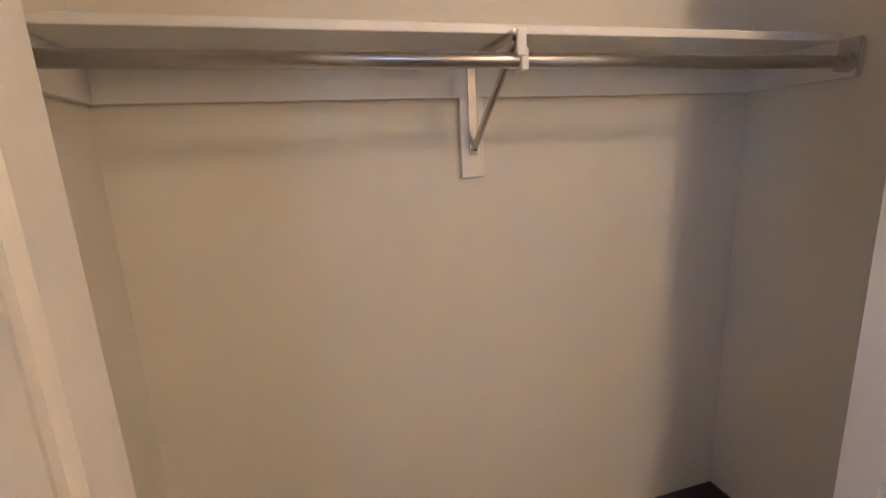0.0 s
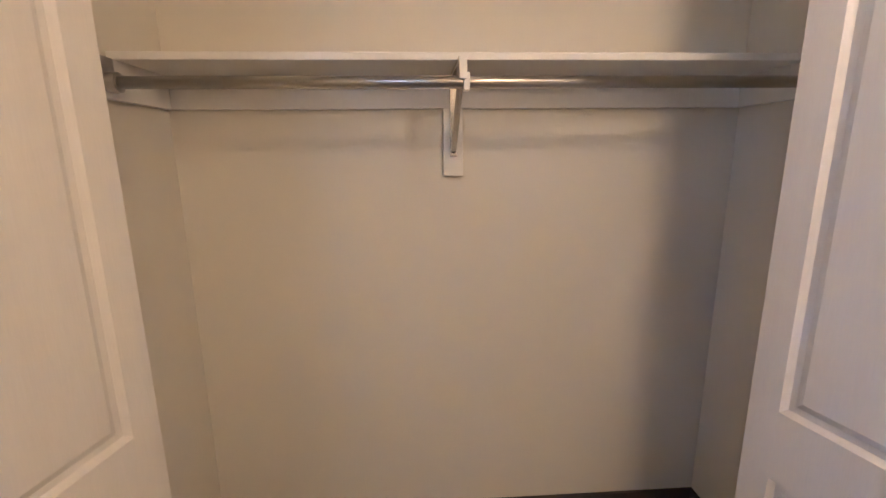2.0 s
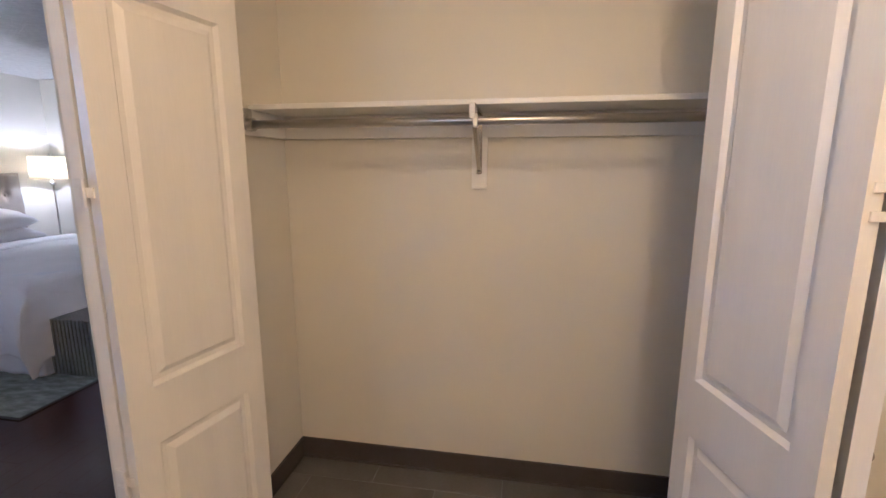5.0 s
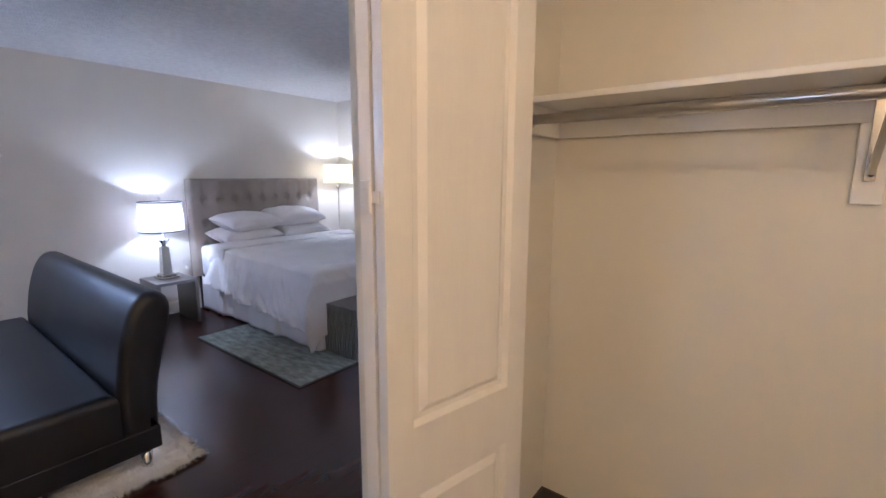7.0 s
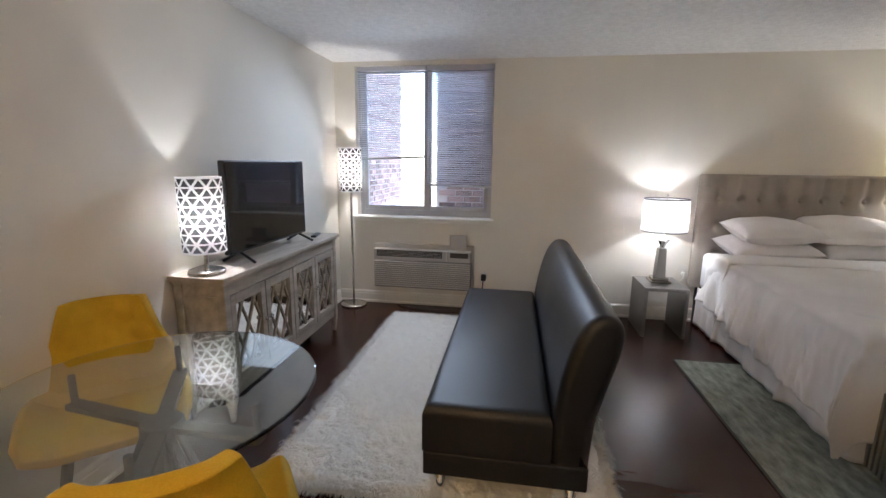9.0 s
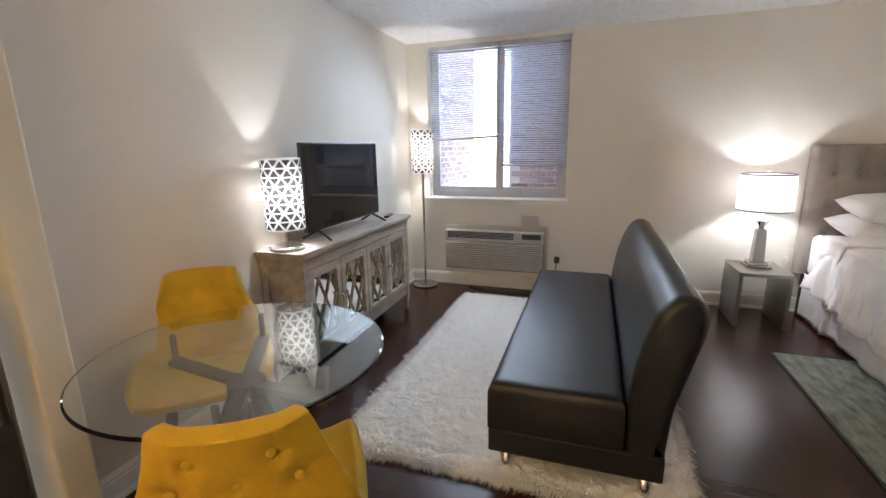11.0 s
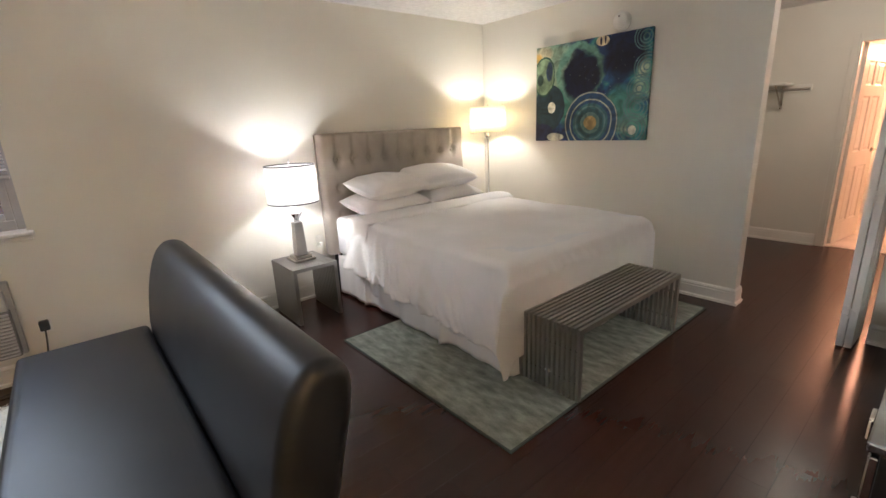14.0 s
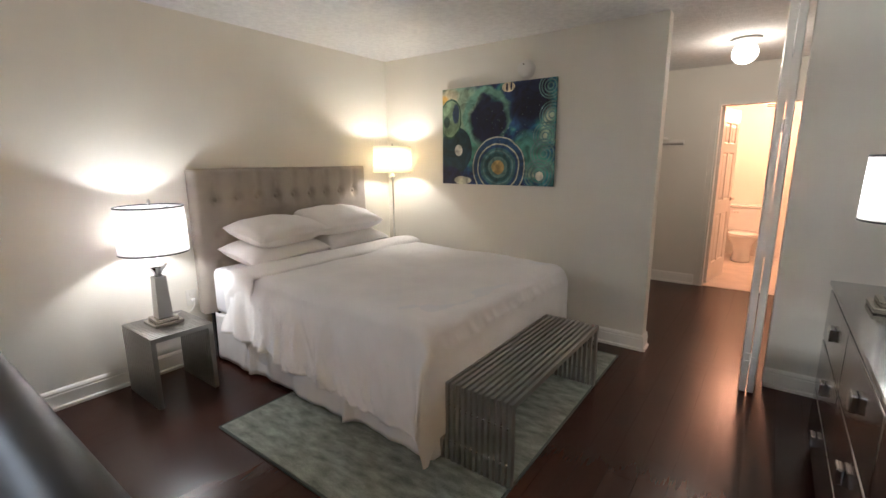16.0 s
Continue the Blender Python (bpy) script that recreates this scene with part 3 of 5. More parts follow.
rug = thing("green_rug", (0, 0, 0), "sage green woven rug half under the bed", "rug")
part("woven_field", box(-3.655, -2.155, 1.46, 3.655, 0.0005, 0.012, 0.004), GREENRUG, rug)
part("binding", boxes([(-3.665, -3.655, 1.45, 3.665, 0.0005, 0.010), (-2.155, -2.145, 1.45, 3.665, 0.0005, 0.010), (-3.655, -2.155, 1.45, 1.46, 0.0005, 0.010), (-3.655, -2.155, 3.655, 3.665, 0.0005, 0.010)]), RUGEDGE, rug)


def drum_shade(lampob, z0, z1, r0, r1, material, trim):
    s = part("shade", lathe([(r0, z0), ((r0 + r1) / 2, (z0 + z1) / 2), (r1, z1)], 48, False), material, lampob, "", True)
    solid(s, 0.002)
    for z, r in ((z0, r0), (z1, r1)):
        part("trim_ring", lathe([(r - 0.002, z - 0.004), (r + 0.003, z - 0.004), (r + 0.003, z + 0.004), (r - 0.002, z + 0.004), (r - 0.002, z - 0.004)], 48, False), trim, s)
    for a in (0, 120, 240):
        c, q = math.cos(radians(a)), math.sin(radians(a))
        part("spider_arm", rod((0, 0, z1 - 0.03), (c * r1, q * r1, z1 - 0.012), 0.002, 6), trim, s)
    return s


def plinth_lamp(name, place, h0, z0, z1, r, label):
    l = thing(name, place, label, "table lamp")
    part("base", boxes([(-0.085, 0.085, -0.085, 0.085, 0, 0.022), (-0.065, 0.065, -0.065, 0.065, 0.022, 0.045)], 0.004), NICKEL, l)
    bm = lathe([(0.058, 0.045), (0.046, h0)], 4)
    bmesh.ops.rotate(bm, verts=bm.verts, matrix=Matrix.Rotation(radians(45), 3, "Z"), cent=(0, 0, 0))
    part("column", bm, GREYSTEEL, l)
    part("neck", lathe([(0.018, h0), (0.020, h0 + 0.015), (0.028, h0 + 0.03), (0.055, h0 + 0.065), (0.058, h0 + 0.075), (0.012, h0 + 0.08), (0.012, z0 + 0.06)], 24), CHROME, l, "", True)
    b = bmesh.new()
    bmesh.ops.create_uvsphere(b, u_segments=16, v_segments=10, radius=0.022, matrix=Matrix.Translation((0, 0, z0 + 0.09)) @ Matrix.Diagonal((1, 1, 1.4, 1)))
    part("bulb", b, BULB, l, smooth=True).visible_shadow = False
    drum_shade(l, z0, z1, r, r * 0.97, SHADE, BLACK)
    part("finial", lathe([(0.004, z1 - 0.03), (0.004, z1 + 0.01), (0.012, z1 + 0.025), (0.004, z1 + 0.045)], 12), CHROME, l)
    return l


plinth_lamp("bedside_lamp", (-4.37, 1.51, 0.4385), 0.305, 0.460, 0.737, 0.187, "silver plinth table lamp with lit white drum shade on the nightstand")
plinth_lamp("dresser_lamp", (-0.92, 2.75, 0.862), 0.24, 0.345, 0.585, 0.165, "silver table lamp with lit white drum shade on the dresser")

fl = thing("floor_lamp", (-4.31, 3.60, 0), "slim chrome floor lamp with lit cream shade in the corner", "floor lamp")
part("base", lathe([(0.13, 0), (0.13, 0.015), (0.11, 0.024), (0.02, 0.03)], 36), CHROME, fl)
part("pole", rod((0, 0, 0.02), (0, 0, 1.27), 0.009, 12), CHROME, fl)
b = bmesh.new()
bmesh.ops.create_uvsphere(b, u_segments=20, v_segments=12, radius=0.028, matrix=Matrix.Translation((0, 0, 1.285)))
part("glass_ball", b, CHROME, fl, smooth=True)
part("neck", lathe([(0.02, 1.305), (0.012, 1.32), (0.01, 1.41)], 16), CHROME, fl)
b = bmesh.new()
bmesh.ops.create_uvsphere(b, u_segments=16, v_segments=10, radius=0.025, matrix=Matrix.Translation((0, 0, 1.44)))
part("bulb", b, BULB, fl, smooth=True).visible_shadow = False
drum_shade(fl, 1.335, 1.565, 0.185, 0.175, CREAMSHADE, CREAMSHADE)
part("finial", lathe([(0.004, 1.53), (0.01, 1.575), (0.004, 1.60)], 12), CHROME, fl)

# ---- canvas, detector, outlets ----


def art_material():
    m = bpy.data.materials.new("abstract_canvas")
    m.use_nodes = True
    t = m.node_tree
    n, ln = t.nodes, t.links
    b = n["Principled BSDF"]
    b.inputs["Roughness"].default_value = 0.55
    co = n.new("ShaderNodeTexCoord")
    nz = n.new("ShaderNodeTexNoise")
    nz.inputs["Scale"].default_value, nz.inputs["Detail"].default_value, nz.inputs["Distortion"].default_value = 3.2, 6, 1.2
    ln.new(co.outputs["Object"], nz.inputs["Vector"])
    r = n.new("ShaderNodeValToRGB")
    cols = [(0.30, (0.004, 0.007, 0.035)), (0.43, (0.010, 0.03, 0.12)), (0.50, (0.02, 0.11, 0.20)), (0.55, (0.05, 0.24, 0.24)), (0.60, (0.16, 0.35, 0.27)), (0.70, (0.50, 0.54, 0.40))]
    e = r.color_ramp.elements
    e[0].position, e[0].color, e[1].position, e[1].color = cols[0][0], (*cols[0][1], 1), cols[-1][0], (*cols[-1][1], 1)
    for p, c in cols[1:-1]:
        q = e.new(p)
        q.color = (*c, 1)
    ln.new(nz.outputs[0], r.inputs[0])
    last = r.outputs[0]

    def over(mask, color):
        nonlocal last
        mx = n.new("ShaderNodeMix")
        mx.data_type = "RGBA"
        ln.new(mask, mx.inputs[0])
        ln.new(last, mx.inputs[6])
        mx.inputs[7].default_value = (*color, 1)
        last = mx.outputs[2]

    def disc(cx, cz, rx, rz, lo, hi, soft=0.03, wob=0.06):
        mp = n.new("ShaderNodeMapping")
        mp.vector_type = "TEXTURE"
        mp.inputs["Location"].default_value, mp.inputs["Scale"].default_value = (cx, 0, cz), (rx, 10, rz)
        ln.new(co.outputs["Object"], mp.inputs[0])
        ad = n.new("ShaderNodeVectorMath")
        ad.operation = "MULTIPLY_ADD"
        w2 = n.new("ShaderNodeTexNoise")
        w2.inputs["Scale"].default_value, w2.inputs["Detail"].default_value = 6, 5
        ln.new(co.outputs["Object"], w2.inputs["Vector"])
        ln.new(w2.outputs["Color"], ad.inputs[0])
        ad.inputs[1].default_value = (wob * 2, 0, wob * 2)
        ln.new(mp.outputs[0], ad.inputs[2])
        le = n.new("ShaderNodeVectorMath")
        le.operation = "LENGTH"
        sub = n.new("ShaderNodeVectorMath")
        sub.operation = "SUBTRACT"
        sub.inputs[1].default_value = (wob, 0, wob)
        ln.new(ad.outputs[0], sub.inputs[0])
        ln.new(sub.outputs[0], le.inputs[0])
        rp = n.new("ShaderNodeValToRGB")
        k = rp.color_ramp.elements
        k[0].position, k[0].color = max(0, lo - soft), (0, 0, 0, 1) if lo > 0 else (1, 1, 1, 1)
        k[1].position, k[1].color = min(1, hi + soft), (0, 0, 0, 1)
        for p in (lo, hi):
            if p > 0:
                q = k.new(min(p, 0.995))
                q.color = (1, 1, 1, 1)
        ln.new(le.outputs["Value"], rp.inputs[0])
        return rp.outputs[0]

    navy, teal, jade, cream, gold = (0.006, 0.010, 0.045), (0.03, 0.16, 0.20), (0.14, 0.36, 0.30), (0.60, 0.60, 0.48), (0.62, 0.42, 0.16)
    over(disc(-0.40, 0.20, 0.36, 0.36, 0, 0.55, 0.4, 0.3), (0.30, 0.43, 0.31))
    over(disc(-0.47, 0.35, 0.16, 0.12, 0, 0.45, 0.35, 0.35), (0.62, 0.58, 0.40))
    over(disc(-0.53, 0.33, 0.07, 0.07, 0, 0.4, 0.4, 0.3), (0.60, 0.38, 0.10))
    over(disc(-0.20, -0.05, 0.18, 0.28, 0, 0.5, 0.4, 0.3), (0.09, 0.30, 0.22))
    over(disc(0.33, -0.14, 0.20, 0.20, 0, 0.5, 0.4, 0.3), (0.08, 0.27, 0.22))
    over(disc(0.22, 0.20, 0.26, 0.20, 0, 0.5, 0.4, 0.3), (0.03, 0.09, 0.24))
    over(disc(-0.08, 0.16, 0.27, 0.27, 0.70, 0.84, 0.08, 0.3), (0.16, 0.34, 0.27))
    over(disc(-0.06, 0.13, 0.26, 0.26, 0, 0.66, 0.16, 0.3), navy)
    over(disc(0.33, 0.26, 0.26, 0.22, 0, 0.6, 0.3, 0.3), navy)
    over(disc(-0.40, -0.12, 0.20, 0.24, 0, 0.85), (0.012, 0.04, 0.06))
    over(disc(-0.46, 0.16, 0.13, 0.19, 0.1, 0.85, 0.05, 0.14), (0.22, 0.33, 0.20))
    over(disc(-0.50, 0.13, 0.05, 0.06, 0, 0.7, 0.2, 0.4), (0.03, 0.08, 0.06))
    over(disc(-0.40, 0.20, 0.05, 0.12, 0, 0.6, 0.2, 0.3), (0.02, 0.05, 0.11))
    over(disc(-0.46, 0.16, 0.13, 0.19, 0.86, 0.91, 0.03, 0.14), (0.02, 0.08, 0.05))
    over(disc(-0.37, -0.12, 0.055, 0.065, 0, 0.75), (0.70, 0.70, 0.66))
    over(disc(0.04, -0.27, 0.30, 0.30, 0.0, 0.86), (0.02, 0.07, 0.17))
    for lo, hi, c in ((0.84, 0.86, cream), (0.66, 0.685, cream), (0.0, 0.56, (0.05, 0.15, 0.18)), (0.46, 0.49, (0.14, 0.26, 0.27)), (0.0, 0.40, (0.02, 0.08, 0.09)), (0.0, 0.30, (0.13, 0.24, 0.22)), (0.0, 0.19, gold)):
        over(disc(0.04, -0.27, 0.30, 0.30, lo, hi, 0.015), c)
    for cx, cz, rr in ((0.47, -0.02, 0.11), (0.46, -0.16, 0.12), (0.50, 0.36, 0.10), (0.52, 0.14, 0.11), (0.42, -0.33, 0.13)):
        for lo in (0.25, 0.5, 0.75, 0.95):
            over(disc(cx, cz, rr, rr, lo - 0.045, lo + 0.02, 0.03, 0.03), (0.13, 0.24, 0.24))
    over(disc(0.43, -0.34, 0.045, 0.05, 0, 0.75), (0.72, 0.70, 0.6))
    over(disc(-0.48, -0.36, 0.16, 0.12, 0, 0.8, 0.1, 0.2), (0.01, 0.015, 0.06))
    over(disc(-0.33, -0.39, 0.11, 0.045, 0, 0.8, 0.1, 0.25), cream)
    over(disc(0.13, 0.385, 0.075, 0.05, 0, 0.8, 0.02, 0.1), (0.72, 0.62, 0.42))
    over(disc(0.115, 0.385, 0.012, 0.04, 0, 0.8, 0.02, 0.1), navy)
    over(disc(0.155, 0.39, 0.010, 0.04, 0, 0.8, 0.02, 0.1), navy)
    v = n.new("ShaderNodeTexVoronoi")
    v.inputs["Scale"].default_value = 26
    ln.new(co.outputs["Object"], v.inputs["Vector"])
    rp = n.new("ShaderNodeValToRGB")
    rp.color_ramp.elements[0].position, rp.color_ramp.elements[0].color = 0.07, (1, 1, 1, 1)
    rp.color_ramp.elements[1].position, rp.color_ramp.elements[1].color = 0.10, (0, 0, 0, 1)
    ln.new(v.outputs["Distance"], rp.inputs[0])
    mk = n.new("ShaderNodeMath")
    mk.operation = "MULTIPLY"
    ln.new(rp.outputs[0], mk.inputs[0])
    ln.new(disc(0.12, 0.12, 0.40, 0.22, 0, 0.8, 0.1, 0.2), mk.inputs[1])
    over(mk.outputs[0], (0.45, 0.55, 0.60))
    gr = n.new("ShaderNodeTexNoise")
    gr.inputs["Scale"].default_value, gr.inputs["Detail"].default_value, gr.inputs["Distortion"].default_value = 8, 9, 1.5
    ln.new(co.outputs["Object"], gr.inputs["Vector"])
    gm = n.new("ShaderNodeMapRange")
    gm.inputs["From Min"].default_value, gm.inputs["From Max"].default_value = 0.35, 0.65
    gm.inputs["To Min"].default_value, gm.inputs["To Max"].default_value = 0.5, 1.35
    ln.new(gr.outputs[0], gm.inputs[0])
    wash = n.new("ShaderNodeVectorMath")
    wash.operation = "SCALE"
    ln.new(last, wash.inputs[0])
    ln.new(gm.outputs[0], wash.inputs["Scale"])
    ln.new(wash.outputs[0], b.inputs["Base Color"])
    w3 = n.new("ShaderNodeTexNoise")
    w3.inputs["Scale"].default_value = 400
    bp = n.new("ShaderNodeBump")
    bp.inputs["Strength"].default_value = 0.1
    ln.new(co.outputs["Object"], w3.inputs["Vector"])
    ln.new(w3.outputs[0], bp.inputs["Height"])
    ln.new(bp.outputs[0], b.inputs["Normal"])
    return m


cv = thing("canvas_painting", (-3.341, YA - 0.019, 1.648), "large abstract canvas of blue and green swirls and circles", "painting")
part("canvas", box(-0.551, 0.551, -0.018, 0.004, -0.422, 0.422, 0.003), art_material(), cv, "painted canvas face with swirls and rings")
part("stretcher_frame", boxes([(-0.545, 0.545, 0.004, 0.018, -0.416, -0.37), (-0.545, 0.545, 0.004, 0.018, 0.37, 0.416), (-0.545, -0.50, 0.004, 0.018, -0.37, 0.37), (0.50, 0.545, 0.004, 0.018, -0.37, 0.37)]), WASHED, cv, "pale wooden stretcher")
sd = thing("smoke_detector", (-3.065, YA, 2.157), "round white smoke detector above the canvas", "smoke detector")
bm = lathe([(0.072, 0), (0.072, 0.014), (0.064, 0.018), (0.064, 0.040), (0.055, 0.052), (0.0001, 0.056)], 40)
bmesh.ops.rotate(bm, verts=bm.verts, matrix=Matrix.Rotation(radians(90), 3, "X"), cent=(0, 0, 0))
part("housing", bm, WHITEP, sd, "", True)
part("vent_button", rod((-0.005, -0.050, 0.032), (-0.005, -0.0575, 0.032), 0.006, 10), GREYPL, sd)
oc = thing("wall_outlet", (XW, 1.80, 0.485), "white wall outlet with a plugged cord beside the headboard", "outlet")
part("plate", box(0, 0.006, -0.037, 0.037, -0.058, 0.058, 0.003), WHITEP, oc)
part("receptacle", boxes([(0.006, 0.008, -0.015, 0.015, 0.008, 0.036), (0.006, 0.008, -0.015, 0.015, -0.036, -0.008)], 0.003), WHITEP, oc)
part("plug", box(0.008, 0.035, -0.014, 0.014, -0.036, -0.008, 0.004), WHITEP, oc)
cable("lamp_cord", [(XW + 0.035, 1.80, 0.463), (XW + 0.07, 1.79, 0.42), (XW + 0.05, 1.72, 0.38), (-4.50, 1.66, 0.441), (-4.46, 1.60, 0.441), (-4.44, 1.56, 0.445)], 0.003, WHITEP, "white lamp cord running to the outlet")

# ---- settee and fur rug ----
SX0, SX1 = -3.81, -1.945
sofa = thing("settee", (0, 0, 0), "armless black leatherette settee with curved high back on metal feet", "sofa")
part("base", box(SX0, SX1, -0.145, 0.549, 0.125, 0.236, 0.008), LEATHER, sofa, smooth=False)
part("piping", boxes([(SX0 + 0.003, SX1 - 0.003, -0.138, 0.543, 0.233, 0.241)], 0.002), SEAMLEATHER, sofa)
sbm = box(SX0, SX1, -0.148, 0.396, 0.240, 0.455)
bmesh.ops.bevel(sbm, geom=[e for e in sbm.edges if min(v.co.z for v in e.verts) > 0.4], offset=0.05, segments=6, affect="EDGES", profile=0.5)
seat = part("seat", sbm, LEATHER, sofa)
smooth_by_angle(seat, 50)
spine = [(y_ - 0.012 - 0.03 * min(1, max(0, (y_ - 0.42) / 0.17)), z_ + max(0, z_ - 0.4) * 0.03) for y_, z_ in [(0.41, 0.20), (0.41, 0.44), (0.418, 0.52), (0.437, 0.62), (0.468, 0.72), (0.505, 0.80), (0.545, 0.848), (0.59, 0.872), (0.635, 0.872), (0.675, 0.848), (0.692, 0.80), (0.685, 0.73), (0.66, 0.63), (0.63, 0.52), (0.605, 0.40), (0.592, 0.20)]]


def rounded_bolster(profile, x0, x1, radius):
    """A smooth profile of (y, z) drawn out along x, with both ends rolled over."""
    pts = []
    k = len(profile)
    for i in range(k - 1):
        p0, p1, p2, p3 = (Vector(profile[max(0, min(k - 1, i + q))]) for q in (-1, 0, 1, 2))
        for f_ in (0, 0.25, 0.5, 0.75):
            pts.append(0.5 * (2 * p1 + (p2 - p0) * f_ + (2 * p0 - 5 * p1 + 4 * p2 - p3) * f_ ** 2 + (3 * p1 - p0 - 3 * p2 + p3) * f_ ** 3))
    pts.append(Vector(profile[-1]))
    k = len(pts)
    area = sum(pts[i].x * pts[(i + 1) % k].y - pts[(i + 1) % k].x * pts[i].y for i in range(k))
    norms = []
    for i in range(k):
        d = pts[(i + 1) % k] - pts[i - 1]
        norms.append(Vector((-d.y, d.x)).normalized() * (1 if area > 0 else -1))
    stations = [(x0 + radius - radius * math.cos(a), radius * (1 - math.sin(a))) for a in np.linspace(0, math.pi / 2, 7)]
    stations += [(x1 - radius + radius * math.sin(a), radius * (1 - math.cos(a))) for a in np.linspace(0, math.pi / 2, 7)]
    bm = bmesh.new()
    rings = [[bm.verts.new((x, *(p + nv * inset))) for p, nv in zip(pts, norms)] for x, inset in stations]
    for a, b in zip(rings, rings[1:]):
        for i in range(k):
            bm.faces.new((a[i], a[(i + 1) % k], b[(i + 1) % k], b[i]))
    bm.faces.new(rings[0])
    bm.faces.new(rings[-1])
    bmesh.ops.recalc_face_normals(bm, faces=bm.faces)
    return bm


smooth_by_angle(part("backrest", rounded_bolster(spine, SX0 + 0.003, SX1 - 0.003, 0.045), LEATHER, sofa), 50)
for x in (SX0 + 0.06, (SX0 + SX1) / 2, SX1 - 0.05):
    for y in (-0.075, 0.49):
        part("foot", lathe([(0.026, 0.022), (0.026, 0.03), (0.022, 0.04), (0.028, 0.127)], 20, True, (x, y)), CHROME, sofa, "short chrome foot", True)

FX0, FX1, FY0, FY1 = -4.25, -1.92, -0.885, 0.68
fur = thing("fur_rug", (0, 0, 0), "shaggy white faux fur rug under the settee", "rug")


def fur_point(u, v):
    x, y = FX0 + (FX1 - FX0) * u, FY0 + (FY1 - FY0) * v
    e = min(u, 1 - u) * (FX1 - FX0), min(v, 1 - v) * (FY1 - FY0)
    h = 0.045 * min(1, min(e) / 0.05) ** 0.5
    wob = 0.03
    if u in (0.0, 1.0):
        x += wob * noise.noise((x * 3, y * 5, 7))
    if v in (0.0, 1.0):
        y += wob * noise.noise((x * 5, y * 3, 9))
    wx, wy = x + 0.05 * noise.noise((x * 7, y * 7, 3)), y + 0.05 * noise.noise((x * 7, y * 7, 5))
    puff = 0.6 * min(1, 2.4 * abs(noise.noise((wx * 9, wy * 9, 0)))) + 0.4 * min(1, 2.4 * abs(noise.noise((wx * 23, wy * 23, 4))))
    return (x, y, 0.002 + h * (0.5 + 0.5 * puff))


part("hide", grid(fur_point, 260, 170), HIDE, fur, "", True)
rng = np.random.default_rng(5)
N = 34000
px_, py_ = rng.uniform(FX0, FX1, N), rng.uniform(FY0, FY1, N)
edge_n = 12000
side = rng.integers(0, 4, edge_n)
px_[:edge_n] = np.where(side == 0, FX0 + rng.normal(0.01, 0.012, edge_n), np.where(side == 1, FX1 - rng.normal(0.01, 0.012, edge_n), px_[:edge_n]))
py_[:edge_n] = np.where(side == 2, FY0 + rng.normal(0.01, 0.012, edge_n), np.where(side == 3, FY1 - rng.normal(0.01, 0.012, edge_n), py_[:edge_n]))
hidden = (px_ < SX1 - 0.12) & (px_ > SX0 + 0.12) & (py_ > 0.0) & (py_ < 0.48)
px_, py_ = px_[~hidden], py_[~hidden]
N = len(px_)
flow = np.array([noise.noise((float(a) * 7, float(b) * 7, 2.0)) * 6.0 + noise.noise((float(a) * 16, float(b) * 16, 6.0)) * 2.0 for a, b in zip(px_, py_)])
flow += rng.normal(0, 0.3, N)
out_x = np.where(px_ > FX1 - 0.05, 1.0, np.where(px_ < FX0 + 0.05, -1.0, 0.0))
out_y = np.where(py_ > FY1 - 0.05, 1.0, np.where(py_ < FY0 + 0.05, -1.0, 0.0))
dx, dy = np.cos(flow) + out_x * 1.8, np.sin(flow) + out_y * 1.8
nn = np.hypot(dx, dy) + 1e-6
dx, dy = dx / nn, dy / nn
clump = np.array([noise.noise((float(a) * 11, float(b) * 11, 9.0)) for a, b in zip(px_, py_)])
ln_ = rng.uniform(0.03, 0.07, N)
wd = rng.uniform(0.0012, 0.003, N)
z0_ = rng.uniform(0.018, 0.026, N) + 0.008 * clump
at_edge = (np.abs(out_x) + np.abs(out_y)) > 0
lift = np.where(at_edge, rng.uniform(0.004, 0.02, N), rng.uniform(0.006, 0.014, N))
sx_, sy_ = -dy * wd, dx * wd
tip_z = np.where(at_edge, rng.uniform(0.002, 0.014, N), z0_ - rng.uniform(0.0, 0.012, N))
V = np.empty((N, 5, 3))
hide_z = np.array([fur_point((float(a) - FX0) / (FX1 - FX0), (float(b) - FY0) / (FY1 - FY0))[2] if FX0 < a < FX1 and FY0 < b < FY1 else 0.006 for a, b in zip(px_, py_)])
z0_ = np.where(at_edge, rng.uniform(0.008, 0.018, N), hide_z - 0.003)
tip_z = np.where(at_edge, tip_z, hide_z + rng.uniform(-0.002, 0.006, N))
V[:, 0] = np.stack([px_ - sx_, py_ - sy_, z0_], 1)
V[:, 1] = np.stack([px_ + sx_, py_ + sy_, z0_], 1)
V[:, 2] = np.stack([px_ + dx * ln_ * 0.5 + sx_ * 0.8, py_ + dy * ln_ * 0.5 + sy_ * 0.8, z0_ + lift], 1)
V[:, 3] = np.stack([px_ + dx * ln_ * 0.5 - sx_ * 0.8, py_ + dy * ln_ * 0.5 - sy_ * 0.8, z0_ + lift], 1)
V[:, 4] = np.stack([px_ + dx * ln_, py_ + dy * ln_, tip_z], 1)
F = []
for i in range(N):
    o = i * 5
    F.append((o, o + 1, o + 2, o + 3))
    F.append((o + 3, o + 2, o + 4))
fh = part("fur", (V.reshape(-1, 3).tolist(), [], F), FUR, fur)
fh["kind"] = "stuff"

